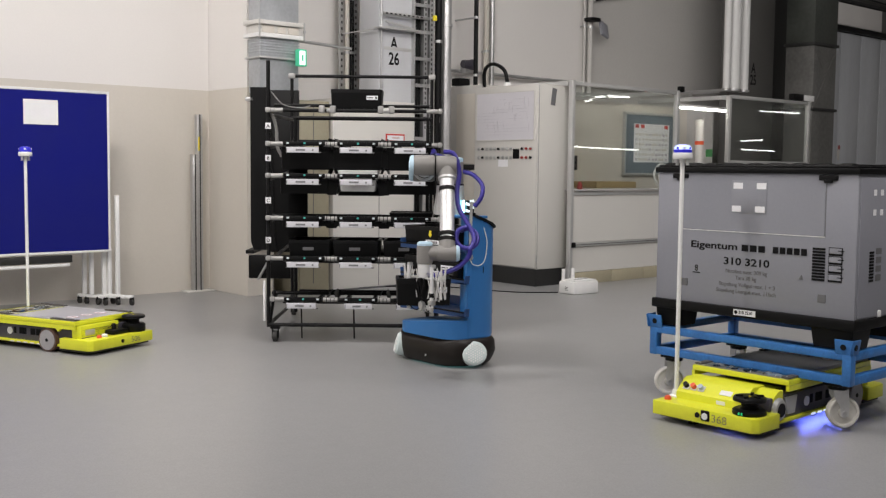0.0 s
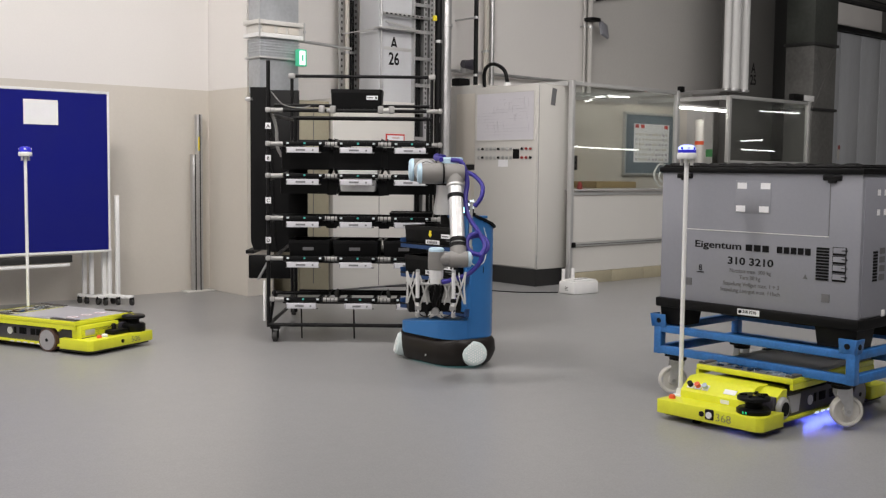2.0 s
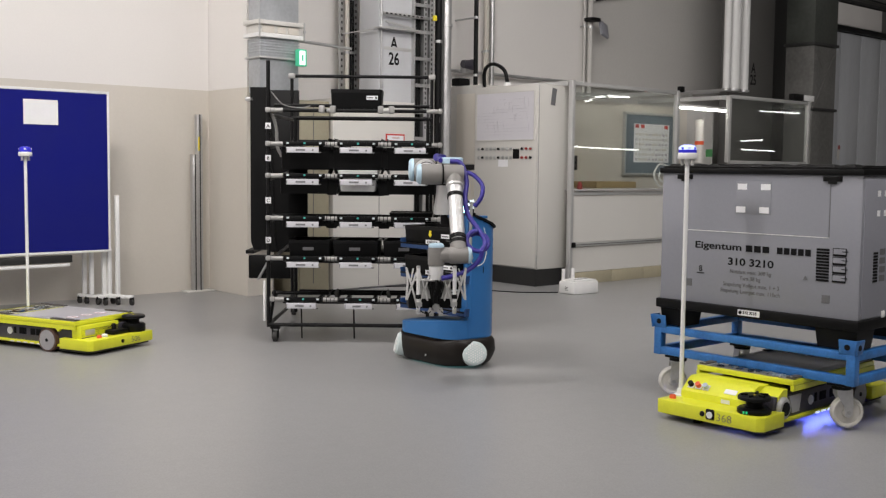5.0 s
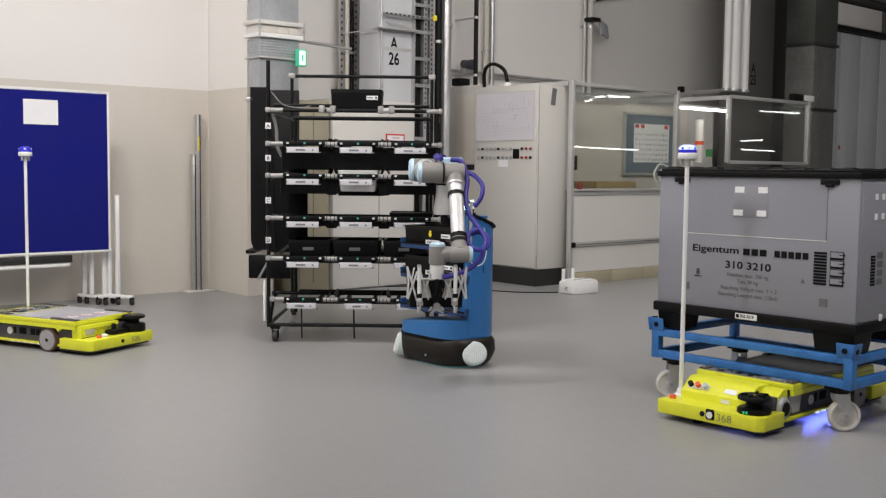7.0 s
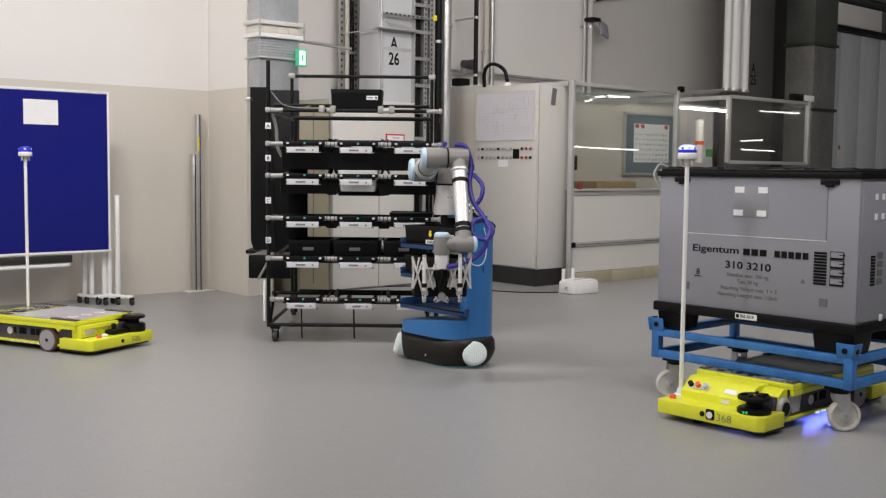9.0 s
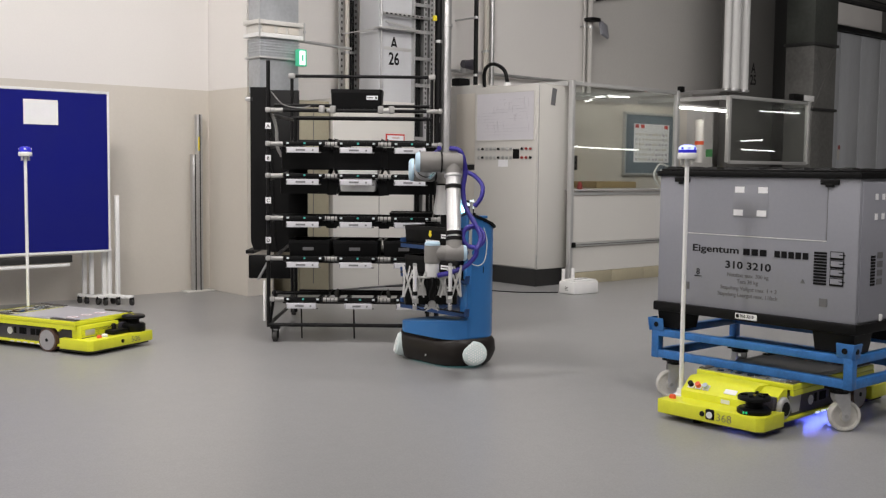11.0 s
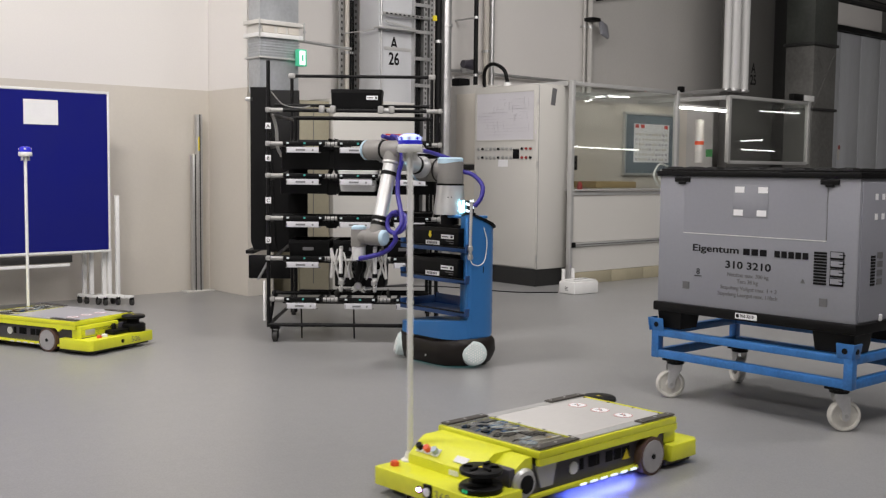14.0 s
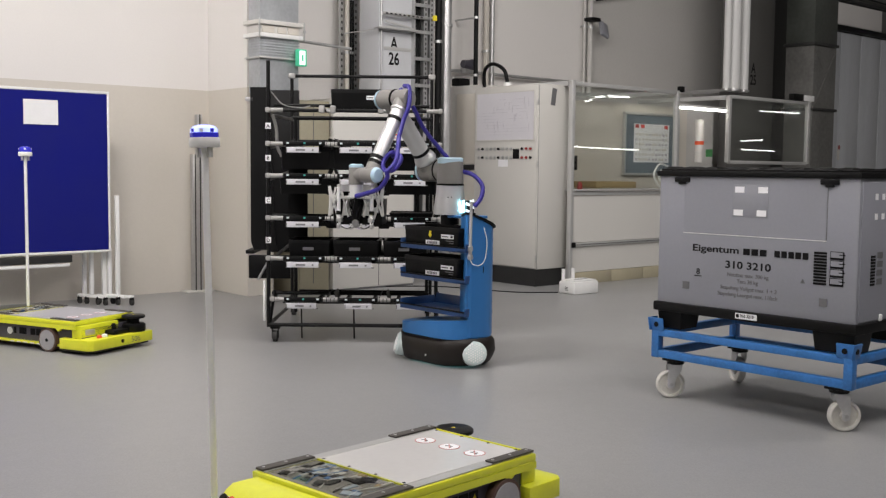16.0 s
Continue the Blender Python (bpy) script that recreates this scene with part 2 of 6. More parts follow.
def loft(bm, rings, m=None):
    """Adds a skin over closed rings of equal count."""
    m = m or Matrix()
    loops = [[bm.verts.new(m @ Vector(p)) for p in ring] for ring in rings]
    n = len(rings[0])
    for p, q in zip(loops, loops[1:]):
        for i in range(n):
            bm.faces.new((p[i], p[(i + 1) % n], q[(i + 1) % n], q[i]))
    bm.faces.new(list(reversed(loops[0])))
    bm.faces.new(loops[-1])
    return bm


def rounded(sx, sy, r, seg=5):
    """The outline of a rectangle with round corners."""
    out = []
    for cx, cy, a0 in ((sx / 2 - r, sy / 2 - r, 0), (-sx / 2 + r, sy / 2 - r, 90), (-sx / 2 + r, -sy / 2 + r, 180), (sx / 2 - r, -sy / 2 + r, 270)):
        for i in range(seg + 1):
            a = radians(a0 + 90 * i / seg)
            out.append((cx + r * math.cos(a), cy + r * math.sin(a)))
    return out


def smooth_line(points, steps=8):
    """A Catmull-Rom line through points."""
    p = [Vector(v) for v in points]
    p = [2 * p[0] - p[1]] + p + [2 * p[-1] - p[-2]]
    out = []
    for i in range(1, len(p) - 2):
        for s in range(steps):
            t = s / steps
            out.append(0.5 * (2 * p[i] + (p[i + 1] - p[i - 1]) * t + (2 * p[i - 1] - 5 * p[i] + 4 * p[i + 1] - p[i + 2]) * t * t
                              + (3 * p[i] - p[i - 1] - 3 * p[i + 1] + p[i + 2]) * t ** 3))
    return out + [p[-2]]


def hose(bm, points, r, seg=10, steps=8, ribs=0.0):
    """Adds a bent tube through points."""
    line = smooth_line(points, steps)
    up = Vector((0.3, 0.2, 1))
    loops = []
    for i, c in enumerate(line):
        d = (line[min(i + 1, len(line) - 1)] - line[max(i - 1, 0)]).normalized()
        u = d.cross(up).normalized()
        w = u.cross(d)
        rr = r * (1 + (ribs if i % 2 else -ribs))
        loops.append([c + rr * (u * math.cos(2 * math.pi * k / seg) + w * math.sin(2 * math.pi * k / seg)) for k in range(seg)])
        up = w
    return loft(bm, loops)


def link(name, bm, material, smooth=40):
    me = bpy.data.meshes.new(name)
    bmesh.ops.recalc_face_normals(bm, faces=bm.faces[:])
    lay = bm.faces.layers.int.get("flat")
    for f in bm.faces:
        f.smooth = bool(smooth) and not (lay and f[lay])
    if lay:
        bm.faces.layers.int.remove(lay)
    bm.to_mesh(me)
    bm.free()
    me.materials.append(material)
    if smooth:
        me.set_sharp_from_angle(angle=radians(smooth))
    return new(name, me)


def part(name, bm, material, parent, label="", smooth=40):
    """One mesh object under a thing or a part."""
    ob = link(name, bm, material, smooth)
    ob.parent = parent
    return tagged(ob, label)


def thing(name, m, label, category, group="", kind=""):
    ob = new(name)
    ob.empty_display_size = 0.1
    ob.matrix_world = m
    return tagged(ob, label, category, group, kind)


def single(name, bm, material, m, label, category, group="", kind="", smooth=40):
    ob = link(name, bm, material, smooth)
    ob.matrix_world = m
    return tagged(ob, label, category, group, kind)


def setting(name, bm, material, label, category, smooth=0, parent=None):
    ob = link(name, bm, material, smooth)
    if parent:
        ob.parent = parent
        return ob
    return tagged(ob, label, category, "", "structure")


def nb():
    return bmesh.new()


def box(size, at=(0, 0, 0), turn=(0, 0, 0), bevel=0.0):
    return solid(nb(), size, at, turn, bevel)


def span(bm, a, b, bevel=0.0):
    """Adds a box between two opposite corners."""
    a, b = Vector(a), Vector(b)
    return solid(bm, [abs(v) for v in (b - a)], (a + b) / 2, (0, 0, 0), bevel)


def bar(a, b, bevel=0.0):
    return span(nb(), a, b, bevel)


def words(text, height, m, material, parent, name="lettering", align="LEFT", squeeze=1.0, bold=0.0, label=""):
    """Flat raised lettering in the built-in font; m maps its x (reading way) and y (up)."""
    cu = bpy.data.curves.new("font_curve", "FONT")
    cu.body, cu.size, cu.align_x, cu.extrude, cu.offset = text, height * 1.38, align, 0.0006, bold
    cu.resolution_u = 3
    tmp = bpy.data.objects.new("font_object", cu)
    scene.collection.objects.link(tmp)
    bpy.context.view_layer.update()
    me = bpy.data.meshes.new_from_object(tmp.evaluated_get(bpy.context.evaluated_depsgraph_get()))
    bpy.data.objects.remove(tmp)
    me.name = name
    me.transform(m @ Matrix.Diagonal((squeeze, 1, 1, 1)))
    me.materials.clear()
    me.materials.append(material)
    ob = new(name, me)
    ob.parent = parent
    return tagged(ob, label)


def facing(x, y, z, way):
    """A pose for flat print on an upright face: way is the heading of its normal, in degrees."""
    return pose(x, y, z, 0, 0, way) @ pose(0, 0, 0, 90, 0, 90)
# ---- the hall ----
WALL_Y = 9.93
floor = setting("floor", bar((-9, -9, -0.2), (26, 14, 0.0)), M_FLOOR, "smooth grey epoxy hall floor with faint speckle", "floor")
setting("ceiling", bar((-9, -9, 5.6), (26, 14, 5.8)), M_CEIL, "pale grey hall ceiling", "ceiling")
# back wall in two coats: cream below, white above, with a hard paint line at 2.08 m
setting("wall_north", bar((-9, WALL_Y, 0), (5.45, WALL_Y + 0.3, 2.085)), M_CREAM, "cream painted lower wall", "wall")
setting("wall_north_upper", bar((-9, WALL_Y + 0.003, 2.085), (5.45, WALL_Y + 0.3, 5.6)), M_WHITE, "white painted upper wall", "wall")
setting("wall_pier", bar((5.45, 9.16, 0), (5.75, WALL_Y + 0.3, 2.085), 0.004), M_CREAM, "cream painted wall pier", "wall")
setting("wall_pier_upper", bar((5.453, 9.163, 2.085), (5.75, WALL_Y + 0.3, 5.6), 0.004), M_WHITE, "white painted upper wall pier", "wall")
setting("wall_back", bar((5.75, WALL_Y, 0), (11.3, WALL_Y + 0.3, 5.6)), M_WHITE, "white plastered hall wall", "wall")
setting("wall_back_far", bar((11.3, WALL_Y, 0), (26, WALL_Y + 0.3, 5.6)), M_GREYWALL, "grey plastered hall wall with faint horizontal bands", "wall")
setting("wall_west", bar((-9.3, -9, 0), (-9, 14, 5.6)), M_WHITE, "white hall wall", "wall")
setting("wall_south", bar((-9, -9.3, 0), (26, -9, 5.6)), M_WHITE, "white hall wall", "wall")
setting("wall_east", bar((26, -9, 0), (26.3, 14, 5.6)), M_GREYWALL, "grey hall wall", "wall")


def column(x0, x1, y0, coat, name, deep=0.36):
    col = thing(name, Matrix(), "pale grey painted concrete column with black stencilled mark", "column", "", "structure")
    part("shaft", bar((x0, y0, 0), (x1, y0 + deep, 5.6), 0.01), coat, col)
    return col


col = column(7.125, 7.66, 9.20, M_COLPAINT, "column_1")
for txt, z in (("A", 2.612), ("26", 2.442)):
    words(txt, 0.138, facing(7.335, 9.198, z, -90), M_INK, col, align="CENTER", squeeze=0.8, bold=0.004)
# far column: the corner's shade is put into its darker grey
col = column(13.80, 15.03, 9.20, M_SHADEGREY, "column_2", 0.16)
for txt, z in (("A", 2.83), ("25", 2.65)):
    words(txt, 0.155, facing(14.46, 9.198, z, -90), M_INK, col, align="CENTER", squeeze=0.8, bold=0.004)
# ---- automated guided vehicles ----
def guided_vehicle(m, number, mast_lit, label, number_front, wheel_x=-0.35, tail=0.475):
    v = thing("guided_vehicle", m, label, "transport robot", "flat transport robots")
    # front and rear bumpers
    for s, nm in ((1, "front_bumper"), (-1, "rear_bumper")):
        e = 0.695 if s == 1 else 0.690
        n = 0.475 if s == 1 else tail
        outline = [(s * n, -0.308), (s * (e - 0.006), -0.308), (s * e, -0.300), (s * e, 0.272), (s * (e - 0.03), 0.302), (s * n, 0.302)]
        b = extrude(nb(), outline, 0.035, 0.108)
        flat_layer(b)
        chamfer(b, b.edges[:], 0.005)
        bumper = part(nm, b, M_YELLOW, v)
        # dark strip that stands for the shadow gap under each bumper
        lower = extrude(nb(), [(x * (0.93 if s == 1 else 0.965), y * 0.94) for x, y in outline], 0.020, 0.036)
        part("shadow_gap_strip", lower, M_RUBBER, bumper, "black strip standing for the shadow gap under the bumper")
        if s == 1:
            b = nb()
            rod(b, (0.690, -0.03, 0.075), (0.700, -0.03, 0.075), 0.014)
            part("camera_eye", b, M_BLACK, bumper)
            part("sensor_frame", box((0.012, 0.052, 0.055), (0.694, 0.015, 0.078), bevel=0.008), M_BLACK, bumper)
            b = nb()
            rod(b, (0.69, 0.015, 0.076), (0.704, 0.015, 0.076), 0.017)
            part("sensor_lens", b, M_WPLASTIC, bumper, "white round sensor lens")
        else:
            b = nb()
            rod(b, (-0.695, 0.0, 0.07), (-0.685, 0.0, 0.07), 0.013)
            part("camera_eye", b, M_BLACK, bumper)
    if number_front:
        words(number, 0.041, facing(0.6965, 0.095, 0.053, 0), M_INKGREY, v, "number", "CENTER", squeeze=1.08, bold=-0.0009)
    else:
        words(number, 0.041, facing(-0.6915, -0.13, 0.05, 180), M_INKGREY, v, "number", "CENTER", squeeze=1.08, bold=-0.0009)
    shutters = []
    if mast_lit:
        # warning light: violet beam through an added narrow slot under the bumper, small headlight
        turn = pose(0.6475, -0.068, 0, 0, 0, -5.1)
        def slot_bar(p, q):
            b = bar(p, q)
            b.transform(turn)
            return b
        slot = part("beam_slot", slot_bar((-0.004, -0.016, 0.0185), (0.040, 0.016, 0.0200)), M_BLOCKBLACK, v, "unseen black slot added to shape the floor beam")
        part("slot_back", slot_bar((-0.004, -0.016, 0.0201), (0.0004, 0.016, 0.0346)), M_BLOCKBLACK, slot)
        part("slot_roof", slot_bar((0.0005, -0.016, 0.0326), (0.040, 0.016, 0.0346)), M_BLOCKBLACK, slot)
        for s in (-1, 1):
            part("slot_cheek", slot_bar((0.0005, s * 0.0110 - 0.0064, 0.0201), (0.040, s * 0.0110 + 0.0064, 0.0325)), M_BLOCKBLACK, slot)
        for z0, z1, mt in ((0.0213, 0.0231, M_BEAMFAR), (0.0232, 0.0250, M_BEAMMID), (0.0251, 0.0320, M_BEAMNEAR)):
            part("beam_light", slot_bar((0.0005, -0.0042, z0), (0.0007, 0.0042, z1)), mt, slot, "unseen violet emitter added for the floor beam")
        part("headlight", rod(nb(), (0.700, -0.03, 0.075), (0.7012, -0.03, 0.075), 0.008), M_HEADLIGHT, v, "small violet-white headlight")
        # added shutters keep both lights dark until they open for the drive
        shutters.append(part("beam_shutter", slot_bar((0.041, -0.012, 0.0185), (0.043, 0.012, 0.0345)), M_BLOCKBLACK, v))
        shutters.append(part("headlight_shutter", rod(nb(), (0.7015, -0.03, 0.075), (0.7025, -0.03, 0.075), 0.0125), M_BLACK, v))
    # chassis with dark sides
    part("chassis", bar((-0.56, -0.255, 0.045), (0.50, 0.255, 0.175), 0.006), M_PURPLEGREY, v, "violet-grey side panels")
    for s in (-1, 1):
        part("side_skirt", bar((-0.40, s * 0.262 - 0.012, 0.041), (0.50, s * 0.262 + 0.012, 0.058), 0.003), M_YELLOW, v)
        strip = part("led_strip", bar((-0.27, s * 0.240 - 0.005, 0.034), (0.15, s * 0.240 + 0.005, 0.041)), M_LED if mast_lit else M_WPLASTIC, v, "violet glowing light strip" if mast_lit else "unlit white light strip")
        for k in range(6):
            part("led_cover", bar((-0.26 + k * 0.066, s * 0.2755 - 0.0015, 0.041), (-0.222 + k * 0.066, s * 0.2755 + 0.0015, 0.050)), M_LEDWHITE if mast_lit else M_WPLASTIC, strip)
        wheel = part("drive_wheel", rod(nb(), (wheel_x, s * 0.245, 0.083), (wheel_x, s * 0.292, 0.083), 0.083, seg=32), M_TYRE, v, "brown rubber tyre")
        part("rim", rod(nb(), (wheel_x, s * 0.25, 0.083), (wheel_x, s * 0.2965, 0.083), 0.070, seg=32), M_WHEELGREY, wheel, "grey plastic rim")
        part("hub", rod(nb(), (wheel_x, s * 0.25, 0.083), (wheel_x, s * 0.300, 0.083), 0.012, seg=12), M_BLACK, wheel)
        b = nb()
        lathe(b, [(0.058, 0), (0.060, 0.010), (0.050, 0.022), (0.030, 0.024)], 20, pose(0.435, s * 0.262, 0.115, -90 * s))
        part("side_sensor", b, M_ALU, v, "round metal sensor ring")
        part("sensor_glass", rod(nb(), (0.435, s * 0.262, 0.115), (0.435, s * 0.2885, 0.115), 0.036), M_BLACK, v)
        b = nb()
        extrude(b, [(0.26, 0.075), (0.33, 0.075), (0.36, 0.165), (0.24, 0.165)], -0.005, 0.005, pose(0, s * 0.258, 0, 90))
        part("bracket", b, M_ALU, v)
        part("badge", rod(nb(), (0.13, s * 0.252, 0.115), (0.13, s * 0.259, 0.115), 0.026), M_WPLASTIC, v)
        b = nb()
        extrude(b, [(-0.235, 0.09), (-0.185, 0.09), (-0.21, 0.135)], -0.002, 0.002, pose(0, s * 0.257, 0, 90))
        part("warning_sticker", b, M_YELLOWINK, v)
        # the maker's word, as bars
        for k, w in enumerate((0.022, 0.05, 0.012, 0.045, 0.045, 0.045)):
            x = 0.09 - k * 0.055
            part("word_bar", bar((x - w, s * 0.2565 - 0.0015, 0.10), (x, s * 0.2565 + 0.0015, 0.145)), M_INK, v)
    # nose with the operating panel
    b = nb()
    extrude(b, [(0.20, 0.10), (0.565, 0.10), (0.56, 0.145), (0.50, 0.197), (0.475, 0.212), (0.372, 0.212), (0.372, 0.18), (0.20, 0.18)], -0.20, 0.20, pose(0, -0.05, 0, 90))
    part("nose_cover", b, M_YELLOW, v)
    b = nb()
    extrude(b, [(0.38, 0.10), (0.47, 0.10), (0.47, 0.175), (0.42, 0.205), (0.38, 0.205)], -0.055, 0.055, pose(0, 0.205, 0, 90))
    part("nose_shoulder", b, M_YELLOW, v)
    for y, mt, nm in ((-0.205, M_BLACK, "key_switch"), (-0.160, M_ORANGE, "stop_button"), (-0.115, M_INKBLUE, "reset_button")):
        plate = part("switch_plate", box((0.035, 0.036, 0.004), (0.533, y, 0.172), (0, 40, 0)), M_PAPER, v)
        b = nb()
        rod(b, (0.530, y, 0.170), (0.549, y, 0.190), 0.014)
        part(nm, b, mt, v)
    part("sticker", box((0.03, 0.07, 0.003), (0.533, 0.03, 0.172), (0, 40, 0)), M_PAPER, v)
    part("sticker", box((0.003, 0.05, 0.02), (0.5665, 0.02, 0.125)), M_PAPER, v)
    part("corner_button", lathe(nb(), [(0.018, 0), (0.018, 0.012), (0.012, 0.02)], 14, pose(0.63, -0.255, 0.108)), M_ORANGE, v)
    part("corner_button", lathe(nb(), [(0.018, 0), (0.018, 0.012), (0.012, 0.02)], 14, pose(-0.63, 0.16, 0.108)), M_ORANGE, v)
    part("white_button", lathe(nb(), [(0.022, 0), (0.022, 0.012), (0.012, 0.02)], 14, pose(-0.62, 0.10, 0.108)), M_WPLASTIC, v)
    # laser scanners on two opposite corners
    for x, y, way in ((0.60, 0.205, 1), (-0.60, -0.205, -1)):
        up = 0.0 if way == 1 else 0.030
        sc = part("laser_scanner", lathe(nb(), [(0.080, 0.108), (0.084, 0.113), (0.084, 0.128 + up), (0.074, 0.136 + up)], 28, pose(x, y, 0)), M_BLACK, v)
        part("scanner_neck", lathe(nb(), [(0.050, 0.135 + up), (0.040, 0.146 + up), (0.042, 0.160 + up), (0.062, 0.174 + up)], 24, pose(x, y, 0)), M_BLACK, sc)
        part("scanner_cap", lathe(nb(), [(0.070, 0.172 + up), (0.082, 0.176 + up), (0.082, 0.190 + up), (0.074, 0.196 + up)], 28, pose(x, y, 0)), M_BLACKSTEEL, sc)
        for k in range(5 if way == 1 else 0):
            a = radians(-50 + k * 62)
            part("cap_rib", box((0.036, 0.014, 0.010), (x + 0.050 * math.cos(a), y + 0.050 * math.sin(a), 0.200 + up), (0, 0, math.degrees(a)), 0.003), M_BLACK, sc)
        part("scanner_mark", extrude(nb(), [(-0.010, -0.008), (0.010, -0.008), (0, 0.010)], 0.1962 + up, 0.1972 + up, pose(x, y, 0)), M_YELLOWINK, sc)
        for k in (-1, 1):
            part("status_led", box((0.004, 0.008, 0.012), (x + way * 0.083, y + k * 0.008, 0.120), (0, 0, k * 6)), M_GREENLED if mast_lit else M_BLACK, sc)
    part("rear_recess", bar((-0.56, -0.10, 0.108), (-0.475, 0.26, 0.195), 0.006), M_YELLOW, v)
    part("rear_socket", bar((-0.640, -0.115, 0.112), (-0.555, 0.035, 0.142), 0.006), M_BLACK, v, "black charging socket")
    part("socket_knob", lathe(nb(), [(0.016, 0.142), (0.016, 0.175), (0.010, 0.182)], 14, pose(-0.580, -0.03, 0)), M_BLACK, v)
    part("rear_plate", bar((-0.565, 0.13, 0.125), (-0.558, 0.22, 0.165), 0.004), M_ALU, v)
    # beacon mast
    mast = part("mast", rod(nb(), (0.535, -0.27, 0.11), (0.535, -0.27, 1.363), 0.0118, seg=16), M_WPLASTIC, v, "slim white beacon mast")
    part("mast_foot", lathe(nb(), [(0.038, 0.108), (0.038, 0.114), (0.024, 0.120), (0.018, 0.145)], 18, pose(0.535, -0.27, 0)), M_WPLASTIC, mast)
    part("lamp_base", lathe(nb(), [(0.047, 1.363), (0.051, 1.368), (0.051, 1.391), (0.048, 1.396)], 24, pose(0.535, -0.27, 0)), M_WPLASTIC, mast)
    for s in (-1, 1):
        part("lamp_bolt", rod(nb(), (0.535, -0.27 + s * 0.031, 1.330), (0.535, -0.27 + s * 0.031, 1.364), 0.009), M_ALU, mast)
    dome = part("lamp_dome", lathe(nb(), [(0.047, 1.396), (0.047, 1.410), (0.0465, 1.412)], 24, pose(0.535, -0.27, 0)), M_LAMPBLUE, mast, "blue beacon dome")
    part("lamp_lens", lathe(nb(), [(0.046, 1.411), (0.044, 1.424), (0.036, 1.433), (0.018, 1.438)], 24, pose(0.535, -0.27, 0)), M_LAMPLIT if mast_lit else M_LAMPBLUE, dome, "bright blue lens" if mast_lit else "")
    for k in range(8):
        a = 2 * math.pi * k / 8
        part("lens_rib", box((0.003, 0.012, 0.012), (0.535 + 0.0455 * math.cos(a), -0.27 + 0.0455 * math.sin(a), 1.419), (0, 14, math.degrees(a))), M_WPLASTIC if k % 2 else M_LAMPBLUE, dome)
    # lifting deck, which goes up and down
    deck = part("deck", bar((-0.53, -0.285, 0.198), (0.368, 0.285, 0.226), 0.004), M_YELLOW, v)
    for s in (-1, 1):
        b = nb()
        extrude(b, [(-0.53, 0.170), (-0.40, 0.170), (-0.375, 0.148), (-0.35, 0.170), (0.368, 0.170), (0.368, 0.1975), (-0.53, 0.1975)], -0.009, 0.009, pose(0, s * 0.278, 0, 90))
        part("side_rail", b, M_YELLOW, deck)
        part("edge_strip", bar((-0.515, s * 0.250 - 0.024, 0.227), (0.355, s * 0.250 + 0.024, 0.231)), M_ALU, deck)
        for x0, x1 in ((-0.525, -0.290), (0.120, 0.360)):
            pad = part("grip_pad", bar((x0, s * 0.256 - 0.020, 0.2315), (x1, s * 0.256 + 0.022, 0.239), 0.002), M_DECKDARK, deck, "black ribbed grip pad")
            for x in (x0 + 0.02, (x0 + x1) / 2, x1 - 0.02):
                part("pad_bolt", rod(nb(), (x, s * 0.256, 0.239), (x, s * 0.256, 0.2405), 0.006, seg=8), M_STEEL, pad)
    part("cover_sheet", bar((-0.505, -0.224, 0.227), (0.112, 0.224, 0.2310)), M_DECK, deck, "worn pale cover sheet")
    for x in (-0.518, 0.1165):
        part("sheet_edge", bar((x - 0.0035, -0.226, 0.2265), (x + 0.0035, 0.226, 0.2325)), M_YELLOW, deck)
    bay = part("window_bay", bar((0.122, -0.222, 0.2262), (0.352, 0.222, 0.2275)), M_ARMGREY, deck)
    for k in range(44):
        x, y = 0.128 + random.random() * 0.17, -0.21 + random.random() * 0.37
        mt = random.choice((M_INKBLUE, M_WOOD, M_BLACK, M_BLACKSTEEL, M_ALU, M_BLUE, M_WHEELGREY, M_LINK))
        sx, sy = (0.012 + random.random() * 0.03, 0.02 + random.random() * 0.05)
        part("module", solid(nb(), (sx, sy, 0.003 + random.random() * 0.003), (x + sx / 2, y + sy / 2, 0.2305), (0, 0, random.choice((0, 0, 90, 25)))), mt, bay)
    for k in range(6):
        y = -0.18 + k * 0.07
        part("wire", hose(nb(), [(0.13, y, 0.231), (0.19, y + 0.03 * random.random(), 0.2325), (0.26, y - 0.04 * random.random(), 0.2315), (0.34, y + 0.02, 0.231)], 0.0022, 6, 5), random.choice((M_BLACK, M_WPLASTIC, M_BLUE)), bay)
    part("window_cover", bar((0.122, -0.222, 0.2352), (0.352, 0.222, 0.2370)), M_SMOKE, deck, "clear plastic cover over the electronics")
    for k in (-1, 0, 1):
        sign = part("floor_sign", rod(nb(), (-0.352, k * 0.13, 0.2305), (-0.352, k * 0.13, 0.2318), 0.042, seg=28), M_PALERED, deck, "round red and white prohibition sticker")
        part("sign_field", rod(nb(), (-0.352, k * 0.13, 0.2318), (-0.352, k * 0.13, 0.2324), 0.0375, seg=24), M_PAPER, sign)
        for q in (-1, 1):
            part("sign_mark", box((0.022, 0.009, 0.0006), (-0.352 + q * 0.003, k * 0.13 + q * 0.010, 0.2328), (0, 0, 20 * q)), M_INKGREY, sign)
        part("sign_stroke", box((0.056, 0.004, 0.0006), (-0.352, k * 0.13, 0.2334), (0, 0, 45)), M_PALERED, sign)
    for x in (-0.50, 0.10):
        for y in (-0.21, -0.07, 0.07, 0.21):
            part("screw", rod(nb(), (x, y, 0.2305), (x, y, 0.2325), 0.006, seg=8), M_BLACK, deck)
    return v, deck, mast, shutters


